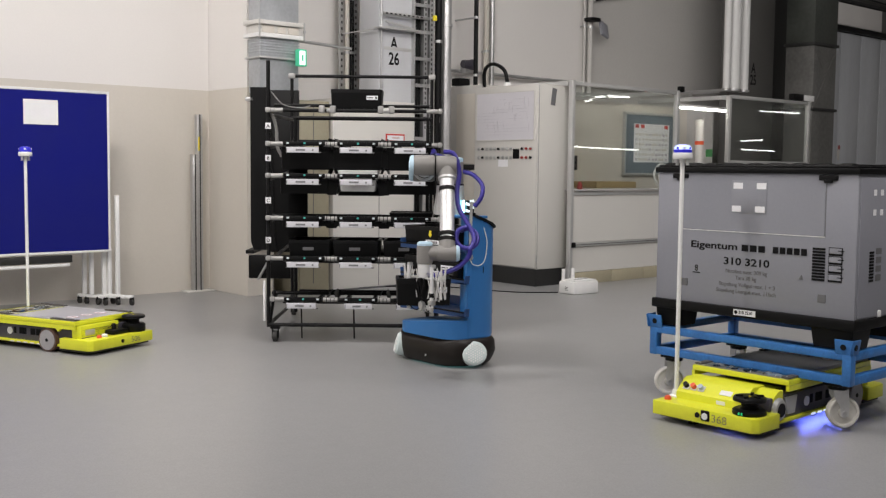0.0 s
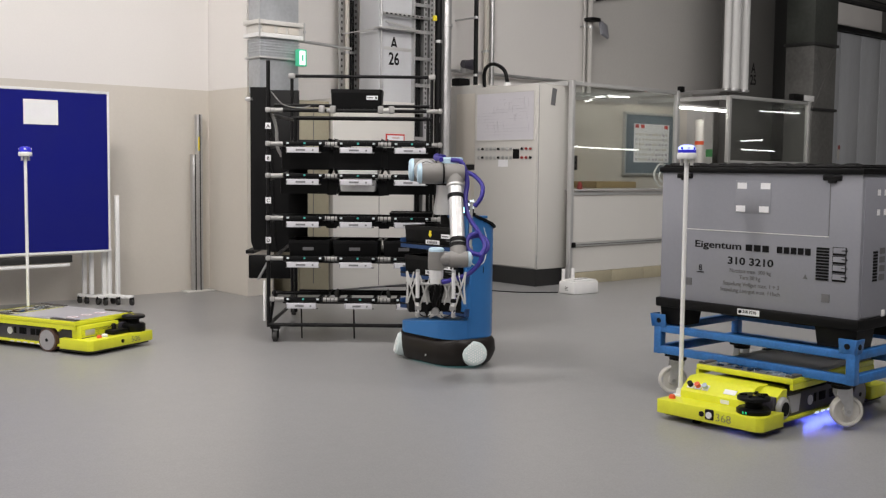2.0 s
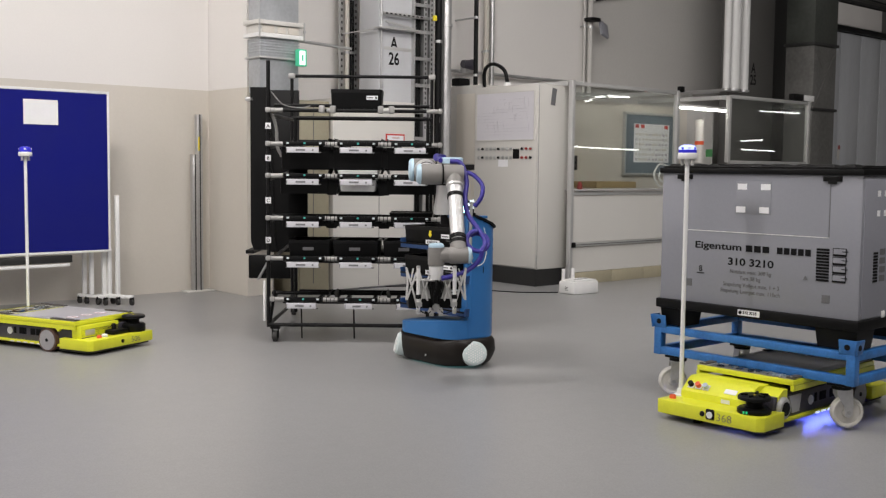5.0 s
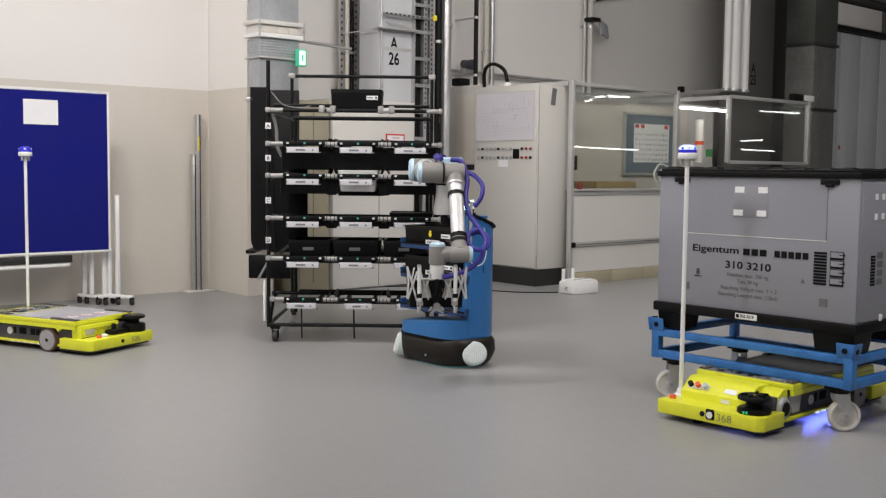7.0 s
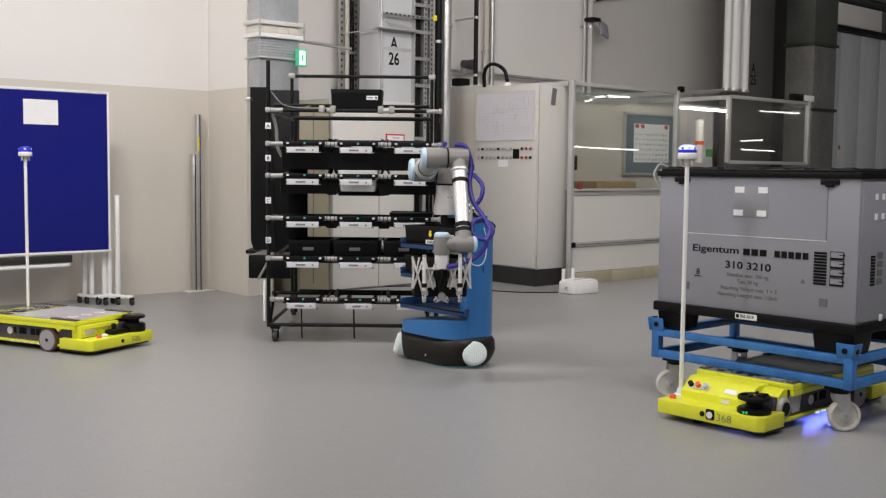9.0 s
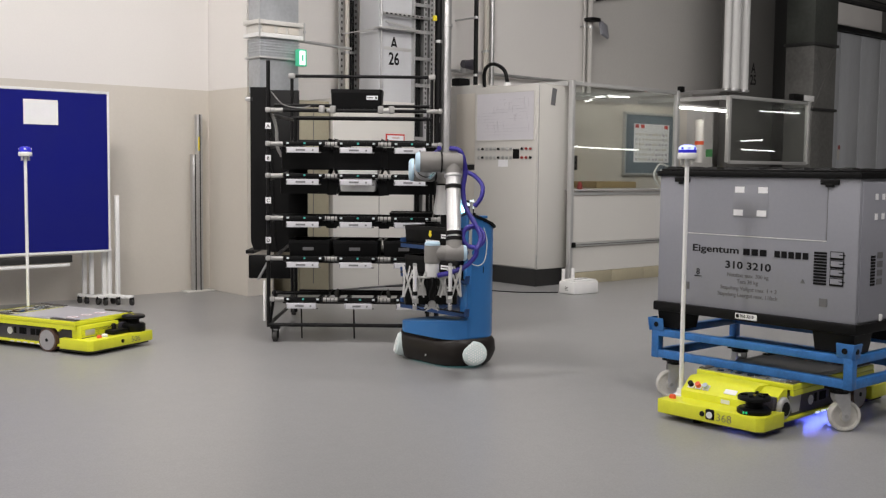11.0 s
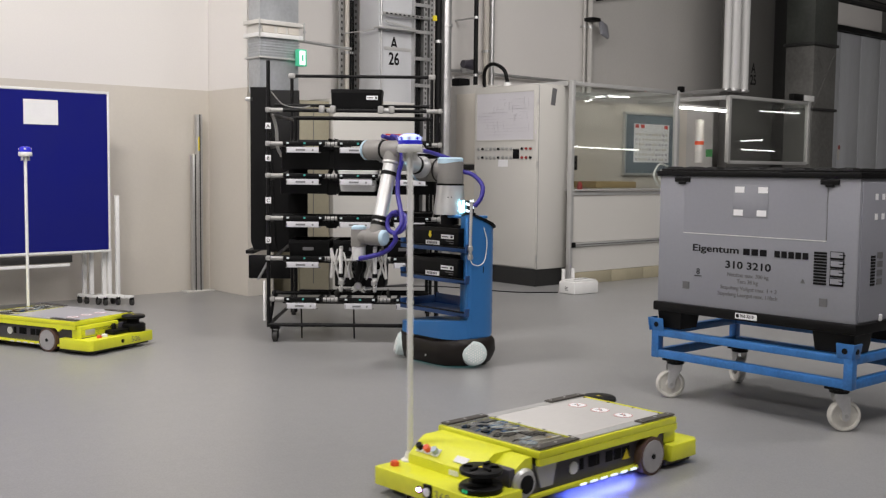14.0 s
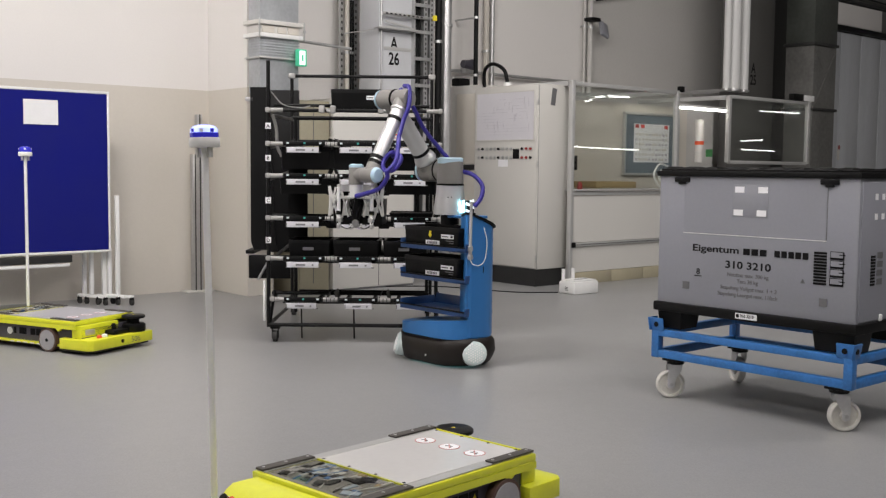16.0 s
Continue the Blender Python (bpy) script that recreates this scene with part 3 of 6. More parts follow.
moving_vehicle, moving_deck, moving_mast, moving_shutters = guided_vehicle(pose(5.154, 3.035, 0, 0, 0, 181.5), "368", True,
                                             "yellow flat transport robot with lit blue beacon mast", True)
still_vehicle, still_deck, still_mast, no_shutters = guided_vehicle(
    pose(2.86 + 0.295 * math.cos(radians(22)) - 0.672 * math.sin(radians(22)), 6.88 + 0.295 * math.sin(radians(22)) + 0.672 * math.cos(radians(22)), 0, 0, 0, 112),
    "506", False, "yellow flat transport robot with slim beacon mast, parked before the wall", False, -0.275, 0.40)


# ---- blue trolley and the grey folding container on it (own space: front face at x = 0, from y = -0.6 to 0.6) ----
def trolley(m):
    t = thing("trolley", m, "blue steel container trolley on white nylon castors", "trolley")
    for s in (-1, 1):
        part("upper_rail", bar((0.0, s * 0.585 - 0.022, 0.355), (0.83, s * 0.585 + 0.022, 0.398), 0.004), M_BLUE, t)
        part("lower_rail", bar((0.0, s * 0.585 - 0.022, 0.232), (0.83, s * 0.585 + 0.022, 0.278), 0.004), M_BLUE, t)
        for x0 in (0.0, 0.785):
            part("corner_post", bar((x0 - 0.002, s * 0.585 - 0.024, 0.231), (x0 + 0.047, s * 0.585 + 0.024, 0.42), 0.004), M_BLUE, t)
            out = 1 if x0 else -1
            b = nb()
            solid(b, (0.008, 0.095, 0.075), (x0 + (0.052 if x0 else -0.006), s * 0.572, 0.425), (0, 10 * out, 0), 0.003)
            solid(b, (0.085, 0.008, 0.075), (x0 + 0.022, s * 0.615, 0.425), (-10 * s, 0, 0), 0.003)
            ear = part("corner_ear", b, M_BLUE, t)
            part("ear_hole", rod(nb(), (x0 + (0.048 if x0 else -0.013), s * 0.570, 0.425), (x0 + (0.060 if x0 else -0.002), s * 0.570, 0.425), 0.015), M_BLACK, ear)
            part("ear_hole", rod(nb(), (x0 + 0.022, s * 0.610, 0.425), (x0 + 0.022, s * 0.622, 0.425), 0.015), M_BLACK, ear)
    for x0 in (0.0, 0.785):
        part("upper_crossbar", bar((x0, -0.565, 0.357), (x0 + 0.043, 0.565, 0.397), 0.004), M_BLUE, t)
        part("lower_crossbar", bar((x0, -0.565, 0.234), (x0 + 0.043, 0.565, 0.277), 0.004), M_BLUE, t)
    for x, y, turn in ((0.085, 0.50, -41), (0.085, -0.50, 139), (0.74, 0.50, 238), (0.74, -0.50, 120)):
        c = part("castor", bar((x - 0.055, y - 0.055, 0.214), (x + 0.055, y + 0.055, 0.232), 0.004), M_BLACKSTEEL, t, "swivel castor with white nylon wheel")
        q = pose(x, y, 0, 0, 0, turn)
        b = nb()
        lathe(b, [(0.048, 0.196), (0.05, 0.2), (0.05, 0.214)], 18, q)
        part("swivel", b, M_BLACK, c)
        b = nb()
        for s in (-1, 1):
            k = q @ pose(0, s * 0.031, 0, 90)
            extrude(b, [(-0.044, 0.198), (0.034, 0.198), (0.030, 0.165), (-0.004, 0.110), (-0.010, 0.064), (-0.028, 0.054), (-0.046, 0.064), (-0.050, 0.110)], -0.003, 0.003, k)
        solid(b, (0.078, 0.066, 0.006), (q @ Vector((-0.005, 0, 0.195)))[:], (0, 0, turn))
        part("fork", b, M_FORK, c, "bright zinc fork")
        axis = q @ pose(-0.028, 0, 0.080, 90)
        b = nb()
        lathe(b, [(0.060, -0.015), (0.064, -0.023), (0.073, -0.0245), (0.080, -0.017), (0.080, 0.017), (0.073, 0.0245), (0.064, 0.023), (0.060, 0.015)], 36, axis)
        wheel = part("wheel", b, M_NYLON, c)
        b = nb()
        lathe(b, [(0.030, -0.0155), (0.026, -0.027), (0.012, -0.028), (0.012, 0.028), (0.026, 0.027), (0.030, 0.0155)], 20, axis)
        part("wheel_hub", b, M_NYLON, wheel)
        b = nb()
        rod(b, q @ Vector((-0.028, -0.039, 0.08)), q @ Vector((-0.028, 0.039, 0.08)), 0.011, seg=8)
        part("axle", b, M_STEEL, wheel)
    return t


def container(m):
    c = thing("container", m, "grey folding plastic container with black base and rim, lettered", "container")
    part("body", bar((0.012, -0.598, 0.545), (0.80, 0.598, 1.278), 0.012), M_BOXGREY, c)
    for s, nm in ((-1, "side_wall"), (1, "side_wall")):
        part(nm, bar((0.03, s * 0.6 - 0.004, 0.565), (0.78, s * 0.6 + 0.003, 1.255), 0.003), M_BOXSIDE, c)
    flap = part("flap", bar((0.0108, -0.425, 0.962), (0.016, 0.425, 1.262)), M_BOXGREY, c, "hinged front flap")
    part("hinge_line", bar((0.0095, -0.43, 0.957), (0.014, 0.43, 0.9605)), M_WPLASTIC, flap)
    part("flap_gap", bar((0.010, -0.431, 0.962), (0.0145, -0.4285, 1.26)), M_INKGREY, flap)
    part("base", bar((-0.006, -0.612, 0.505), (0.82, 0.612, 0.558), 0.008), M_BLACK, c, "black plastic base")
    for x0 in (0.02, 0.60):
        for yc, half in ((-0.48, 0.113), (0.02, 0.113), (0.515, 0.080)):
            if x0 == 0.02 and yc == 0.02:
                continue
            b = nb()
            ring = lambda z, k: [(x0 + 0.09 + (0.09 - k) * sx, yc + (half - k) * sy, z) for sx, sy in ((-1, -1), (1, -1), (1, 1), (-1, 1))]
            loft(b, [ring(0.405, 0.012), ring(0.45, 0.006), ring(0.51, 0.0)])
            part("foot", b, M_BLACK, c)
    rim = part("rim", bar((-0.004, -0.608, 1.272), (0.815, 0.608, 1.302), 0.006), M_BLACK, c, "black plastic rim")
    part("lid", bar((0.012, -0.59, 1.300), (0.80, 0.59, 1.314), 0.005), M_BLACK, c, "black ribbed lid")
    for k in range(9):
        y = -0.52 + k * 0.13
        for x in (0.055, 0.74):
            b = nb()
            wide = 0.050 if k % 2 else 0.036
            ring = lambda z, q: [(x + sx * 0.040 * q, y + sy * wide * q, z) for sx, sy in ((-1, -1), (1, -1), (1, 1), (-1, 1))]
            loft(b, [ring(1.313, 0.95), ring(1.322, 0.82), ring(1.326, 0.5)])
            part("lid_stud", b, M_BLACK, rim)
    for x in (0.17, 0.29, 0.41, 0.53, 0.65):
        part("lid_rib", bar((x - 0.012, -0.57, 1.3135), (x + 0.012, 0.57, 1.321), 0.003), M_BLACK, rim)
    for y in (-0.44, 0.44):
        part("latch", bar((0.002, y - 0.05, 1.240), (0.014, y + 0.05, 1.266), 0.003), M_BLACK, c)
        part("latch", bar((0.0, y - 0.022, 1.228), (0.014, y + 0.022, 1.245), 0.003), M_BLACK, c)
    # card pocket with four white labels
    pocket = part("card_pocket", bar((0.0085, -0.100, 1.060), (0.0125, 0.112, 1.232), 0.001), M_SHEETCLEAR, c, "clear card pocket with white corner labels")
    for y, z in ((0.072, 1.205), (-0.068, 1.205), (0.078, 1.083), (-0.062, 1.083)):
        part("pocket_label", bar((0.007, y - 0.028, z - 0.016), (0.009, y + 0.028, z + 0.016)), M_PAPER, pocket)
    # print: the owner's line with the maker's name as plain bars
    P = lambda y, z: facing(0.0112, y, z, 180)
    words("Eigentum", 0.038, P(0.366, 0.862), M_INK, c, "lettering", bold=0.0009, squeeze=1.54)
    for y0, w in ((0.040, 0.150), (-0.145, 0.20)):
        n = 3 if w < 0.18 else 5
        for k in range(n):
            a = y0 - k * w / n
            part("name_bar", bar((0.0085, a - w / n * 0.76, 0.859), (0.0118, a, 0.893)), M_INK, c)
    words("310 3210", 0.040, P(0.152, 0.782), M_INK, c, "lettering", bold=0.0011, squeeze=1.34)
    for txt, y, z in (("Nutzlast max. 300 kg", 0.137, 0.738), ("Tara 38 kg", 0.075, 0.704), ("Stapelung Vollgut max. 1 + 3", 0.176, 0.667), ("Stapelung Leergut max. 11fach", 0.192, 0.632)):
        words(txt, 0.022, P(y, z), M_INKGREY, c, "lettering", squeeze=0.97, bold=0.0003)
    words("8", 0.035, P(0.335, 0.732), M_INK, c, "lettering")
    part("print_bar", bar((0.0085, 0.30, 0.722), (0.0118, 0.345, 0.726)), M_INK, c)
    b = nb()
    rod(b, (0.0085, -0.310, 0.745), (0.0116, -0.310, 0.745), 0.014, seg=3)
    part("recycling_mark", b, M_INKGREY, c)
    for k in range(11):
        part("stack_mark", bar((0.0085, -0.436, 0.738 + k * 0.0155), (0.0118, -0.368, 0.7485 + k * 0.0155)), M_INK, c)
    for k in range(4):
        z = 0.738 + k * 0.044
        pic = part("load_mark", bar((0.0085, -0.527, z), (0.0114, -0.455, z + 0.040)), M_INK, c)
        part("load_field", bar((0.0065, -0.523, z + 0.010), (0.0112, -0.459, z + 0.037)), M_BOXGREY, pic)
        part("load_stroke", bar((0.005, -0.535, z + 0.022), (0.0110, -0.505, z + 0.026)), M_INK, pic)
    for y, z in ((0.40, 0.665), (-0.425, 0.650)):
        part("grey_patch", bar((0.0085, y - 0.021, z - 0.02), (0.0118, y + 0.021, z + 0.02)), M_INKGREY, c)
    tag = part("base_label", bar((-0.010, -0.065, 0.517), (-0.005, 0.066, 0.548)), M_PAPER, c, "white number label")
    words("310 3210", 0.016, facing(-0.0105, 0.035, 0.527, 180), M_INK, tag, "lettering", bold=0.0006)
    part("label_mark", rod(nb(), (-0.0115, 0.050, 0.533), (-0.009, 0.050, 0.533), 0.010), M_INK, tag)
    # the short side: labels, marks and a white pin
    for x in (0.165, 0.235, 0.30):
        for z in (1.183, 1.085):
            part("side_label", bar((x - 0.014, -0.606, z - 0.015), (x + 0.014, -0.6025, z + 0.015)), M_PAPER, c)
    for k in range(10):
        part("stack_mark", bar((0.13, -0.606, 0.742 + k * 0.0155), (0.175, -0.6025, 0.7525 + k * 0.0155)), M_INK, c)
    for k in range(4):
        part("load_mark", bar((0.195, -0.606, 0.745 + k * 0.044), (0.25, -0.6025, 0.775 + k * 0.044)), M_INKGREY, c)
    part("pin", box((0.03, 0.01, 0.035), (0.25, -0.606, 0.575), bevel=0.004), M_WPLASTIC, c)
    return c


blue_trolley = trolley(pose(4.87, 3.10, 0))
grey_container = container(pose(4.87, 3.09, 0.0))


# ---- the mobile robot with its arm: base outline 0.40 x 0.68 m, open trays in front, tower at one end ----
ROBOT = Vector((4.70, 5.305, 0))
BASE = Vector((4.734, 5.318, 1.289)) - ROBOT          # where the arm's two lowest axes cross
UPPER, FORE = 0.613, 0.572
robot = thing("mobile_robot", Matrix.Translation(ROBOT), "blue mobile robot with trays and a grey jointed arm", "robot")


def skirt_ring(k, z, r=0.20):
    return [(x, y, z) for x, y in rounded(0.46 * k, 0.71 * k, r * k, 7)]


def arch_ring(k, z):
    """A ring that rises over the wheels at both ends."""
    return [(x, y, z + 0.030 * min(1.0, abs(y) / 0.30) ** 2) for x, y, z in skirt_ring(k, z)]


skirt = part("skirt", loft(nb(), [skirt_ring(0.86, 0.008), skirt_ring(0.92, 0.024), skirt_ring(0.985, 0.065), skirt_ring(1.02, 0.10), arch_ring(1.0, 0.135), arch_ring(0.95, 0.160), arch_ring(0.86, 0.168)]), M_BROWN, robot, "dark brown wheel skirt")
part("floor_light", loft(nb(), [skirt_ring(0.74, 0.004), skirt_ring(0.74, 0.0085)]), M_TEALLED, skirt, "teal floor light")
for x, y, way, k in ((-0.185, 0.262, 146, 0.9), (-0.062, -0.345, 243, 1.0)):
    q = pose(x, y, 0.098, 0, 0, way) @ pose(0, 0, 0, 0, 76, 0)
    disc = lathe(nb(), [(0.085, -0.05), (0.083, 0.020), (0.070, 0.029), (0.045, 0.034)], 26, q @ Matrix.Diagonal((0.94, 1.0, 1, 1)))
    light = part("side_light", disc, M_SIDELIGHT, skirt, "pale honeycomb side light")
    b = nb()
    for i in range(-4, 5):
        for j in range(-4, 5):
            u, w = i * 0.0165 + (j % 2) * 0.008, j * 0.0145
            if u * u + w * w < 0.0036:
                rod(b, q @ Vector((u, w, 0.024)), q @ Vector((u, w, 0.0355)), 0.0068, 0.005, 6)
    tagged(part("honeycomb", b, M_WPLASTIC, light), kind="stuff")
part("front_sensor", box((0.006, 0.010, 0.012), (-0.234, -0.06, 0.068)), M_ALU, skirt)
part("skirt_joint", loft(nb(), [skirt_ring(0.90, 0.176), skirt_ring(0.90, 0.192)]), M_BLACK, robot)
# plinth with a sloping top
rings = []
for z in (0.188, 0.285):
    rings.append([(x, y, z + (0.035 * (-y / 0.34) if z > 0.25 else 0)) for x, y in rounded(0.425, 0.66, 0.185, 7)])
part("plinth", loft(nb(), rings), M_ROBOBLUE, robot)
# tower: upright shell with a tilted top
tower_out = [(-0.085, -0.270), (-0.095, -0.290), (-0.095, -0.318), (-0.080, -0.332), (0.03, -0.334), (0.10, -0.318), (0.165, -0.275), (0.200, -0.21), (0.205, -0.17), (-0.03, -0.17)]
b = loft(nb(), [[(x, y, 0.20) for x, y in tower_out], [(x, y, 1.005 - (x + 0.10) * 0.36) for x, y in tower_out]])
tower = part("tower", b, M_ROBOBLUE, robot)
part("tower_strip", bar((-0.1005, -0.316, 0.33), (-0.094, -0.296, 0.985), 0.002), M_ROBOBLUE, tower)
b = loft(nb(), [[(x * 1.08, y * 1.04, 1.008 - (x + 0.10) * 0.36) for x, y in tower_out], [(x * 1.08, y * 1.04, 1.022 - (x + 0.10) * 0.36) for x, y in tower_out]])
part("operating_panel", b, M_BLACK, tower, "tilted black operating panel")
part("panel_switch", box((0.03, 0.03, 0.02), (-0.03, -0.28, 1.005)), M_BLACKSTEEL, tower)
part("panel_button", rod(nb(), (0.00, -0.30, 0.98), (0.004, -0.30, 1.0), 0.010), M_STEEL, tower)
part("side_port", bar((0.02, -0.3355, 0.62), (0.026, -0.328, 0.665)), M_INK, tower)
# air tube with valve and white cable on the tower's front edge
part("air_tube", rod(nb(), (-0.105, -0.345, 0.80), (-0.095, -0.340, 1.09), 0.010), M_ALU, robot, "grey air tube")
b = nb()
lathe(b, [(0.014, 0.715), (0.018, 0.72), (0.018, 0.745), (0.012, 0.75), (0.012, 0.77), (0.018, 0.775), (0.018, 0.80), (0.012, 0.805)], 14, pose(-0.105, -0.345, 0))
part("air_valve", b, M_STEEL, robot)
b = hose(nb(), [(-0.105, -0.345, 0.715), (-0.085, -0.352, 0.685), (-0.03, -0.352, 0.675), (0.025, -0.346, 0.71), (0.045, -0.343, 0.82), (0.03, -0.335, 0.90), (0.01, -0.325, 0.955)], 0.0035, 6)
part("white_cable", b, M_WPLASTIC, robot)
# arm pedestal
part("arm_plate", bar((-0.02, -0.25, 0.972), (0.14, -0.02, 0.991), 0.006), M_ROBOBLUE, robot)
part("pedestal_post", rod(nb(), (BASE.x, BASE.y, 0.924), (BASE.x, BASE.y, 0.992), 0.062), M_BLACKSTEEL, robot)
b = lathe(nb(), [(0.112, 0.992), (0.112, 1.01), (0.108, 1.05), (0.100, 1.10), (0.094, 1.15), (0.092, 1.19)], 36, pose(BASE.x, BASE.y, 0))
foot = part("arm_foot", b, M_CAST, robot, "silver cast arm base")
b = nb()
extrude(b, [(-0.017, 0), (0.017, 0), (0, 0.032)], -0.002, 0.002, pose(BASE.x - 0.066, BASE.y - 0.071, 1.105, 0, 0, -43) @ pose(0, 0, 0, 82))
part("warning_triangle", b, M_INKGREY, foot)
part("foot_ring", lathe(nb(), [(0.093, 1.188), (0.093, 1.200)], 36, pose(BASE.x, BASE.y, 0)), M_BLACK, foot)
box_lamp = part("arm_lamp_box", box((0.055, 0.045, 0.09), (BASE.x + 0.045, BASE.y - 0.145, 1.045), (0, 0, -20), 0.008), M_BLACK, robot)
for k, (u, z, tilt) in enumerate(((0.0, 1.02, 20), (0.03, 1.04, -25), (0.0, 1.065, 25), (0.03, 1.085, -10))):
    part("status_lamp", box((0.028, 0.010, 0.018), (BASE.x + 0.012 + u * 0.8, BASE.y - 0.165 - u * 0.5, z), (0, tilt, -30), 0.003), M_LEDWHITE, box_lamp, "glowing white status lamp")
part("status_glow", box((0.006, 0.030, 0.08), (BASE.x + 0.008, BASE.y - 0.128, 1.05), (0, 0, -30), 0.002), M_TEALLAMP, box_lamp, "glowing teal status lamp")
b = hose(nb(), [(BASE.x + 0.05, BASE.y - 0.05, 1.285), (BASE.x + 0.09, BASE.y - 0.13, 1.26), (BASE.x + 0.11, BASE.y - 0.20, 1.19), (BASE.x + 0.09, BASE.y - 0.21, 1.11), (BASE.x + 0.05, BASE.y - 0.19, 1.05)], 0.015, 10, 6, 0.04)
part("air_hose", b, M_HOSE, robot, "violet-blue ribbed hose")
# three trays; black crates stand on the upper two
for z in (0.765, 0.560, 0.345):
    b = nb()
    solid(b, (0.32, 0.585, 0.012), (0.025, 0.033, z), (0, 0, 0), 0.004)
    solid(b, (0.042, 0.075, 0.012), (-0.120, -0.297, z), (0, 0, 0), 0.003)
    solid(b, (0.012, 0.66, 0.034), (-0.135, -0.004, z + 0.010), (0, 0, 0), 0.004)
    solid(b, (0.32, 0.010, 0.062), (0.025, 0.328, z + 0.028), (-14, 0, 0), 0.003)
    solid(b, (0.040, 0.010, 0.050), (-0.118, -0.332, z + 0.024), (10, 0, 0), 0.003)
    solid(b, (0.010, 0.57, 0.075), (0.185, 0.038, z + 0.036), (0, 12, 0), 0.003)
    tray = part("tray", b, M_TRAYBLUE, robot, "dark blue plastic tray")
    part("tray_lip", bar((-0.145, -0.332, z + 0.020), (-0.130, 0.324, z + 0.029), 0.002), M_BLACK, tray)


def arm_part(name, material, b):
    return part(name, b, material, robot)


def cyl_y(b, y0, y1, r, x=0.0, z=0.0, seg=26):
    """A rounded joint housing along the joint axis."""
    lo, hi = min(y0, y1), max(y0, y1)
    return lathe(b, [(r * 0.9, lo), (r, lo + 0.012), (r, hi - 0.012), (r * 0.9, hi)], seg, pose(x, 0, z, -90))


def ring_x(x, r, w=0.012):
    return rod(nb(), (x - w / 2, 0, 0), (x + w / 2, 0, 0), r, seg=26)


# shoulder: upright housing with a cap on top, stub to the outer side (-y)
b = lathe(nb(), [(0.088, -0.088), (0.090, -0.07), (0.088, 0.03), (0.086, 0.062)], 32)
cyl_y(b, 0.02, -0.098, 0.078)
shoulder = arm_part("shoulder", M_ARMGREY, b)
b = loft(nb(), [[(0.087 * math.cos(a), 0.087 * math.sin(a), 0.042 + 0.018 * math.sin(a)) for a in [2 * math.pi * i / 32 for i in range(32)]],
                [(0.087 * math.cos(a), 0.087 * math.sin(a), 0.078) for a in [2 * math.pi * i / 32 for i in range(32)]],
                [(0.074 * math.cos(a), 0.074 * math.sin(a), 0.088) for a in [2 * math.pi * i / 32 for i in range(32)]]])
part("joint_cap", b, M_CAP, shoulder, "pale blue joint cap")
part("joint_seal", rod(nb(), (0, -0.096, 0), (0, -0.104, 0), 0.077, seg=28), M_BLACK, shoulder)
# upper arm, along its own x
b = cyl_y(nb(), 0.070, -0.075, 0.078)
rod(b, (0.02, 0, 0), (0.095, 0, 0), 0.072, 0.066, 26)
upper_arm = arm_part("upper_arm", M_ARMGREY, b)
part("joint_cap", lathe(nb(), [(0.078, 0), (0.077, 0.016), (0.062, 0.030)], 28, pose(0, -0.074, 0, 90)), M_CAP, upper_arm, "pale blue joint cap")
b = lathe(nb(), [(0.074, 0.085), (0.078, 0.095), (0.070, 0.125), (0.0585, 0.145), (0.0585, UPPER - 0.10), (0.062, UPPER - 0.085)], 28, pose(0, 0, 0, 0, 90))
part("tube", b, M_SILVER, upper_arm, "brushed silver tube")
part("clamp", ring_x(0.165, 0.062, 0.022), M_BLACK, upper_arm)
b = cyl_y(nb(), 0.062, -0.070, 0.064, UPPER)
rod(b, (UPPER - 0.09, 0, 0), (UPPER - 0.02, 0, 0), 0.060, seg=26)
part("elbow_housing", b, M_ARMGREY, upper_arm)
part("joint_cap", lathe(nb(), [(0.064, 0), (0.062, 0.014), (0.050, 0.026)], 28, pose(UPPER, -0.069, 0, 90)), M_CAP, upper_arm, "pale blue joint cap")
part("joint_seal", rod(nb(), (UPPER, 0.060, 0), (UPPER, 0.068, 0), 0.0645, seg=28), M_BLACK, upper_arm)
# forearm
b = cyl_y(nb(), -0.070, 0.058, 0.060)
rod(b, (0.01, 0, 0), (0.085, 0, 0), 0.056, 0.052, 24)
forearm = arm_part("forearm", M_ARMGREY, b)
b = lathe(nb(), [(0.055, 0.08), (0.055, 0.092), (0.0455, 0.10), (0.0435, FORE - 0.085), (0.048, FORE - 0.07)], 26, pose(0, 0, 0, 0, 90))
part("tube", b, M_SILVER, forearm, "brushed silver tube")
for x in (0.16, FORE - 0.12, FORE - 0.085):
    part("clamp", ring_x(x, 0.050, 0.024), M_BLACK, forearm)
b = cyl_y(nb(), 0.055, -0.060, 0.050, FORE)
rod(b, (FORE - 0.075, 0, 0), (FORE - 0.02, 0, 0), 0.049, seg=24)
part("wrist_housing", b, M_ARMGREY, forearm)
part("joint_cap", lathe(nb(), [(0.050, 0), (0.048, 0.012), (0.038, 0.022)], 26, pose(FORE, 0.054, 0, -90)), M_CAP, forearm, "pale blue joint cap")
b = hose(nb(), [(FORE - 0.02, 0.135, 0.0), (FORE - 0.10, 0.165, -0.01), (FORE - 0.20, 0.125, -0.02), (FORE - 0.30, 0.075, -0.03), (0.16, 0.062, -0.02), (0.05, 0.076, 0.0), (-0.06, 0.045, 0.03), (-0.085, -0.02, 0.02)], 0.015, 10, 7, 0.04)
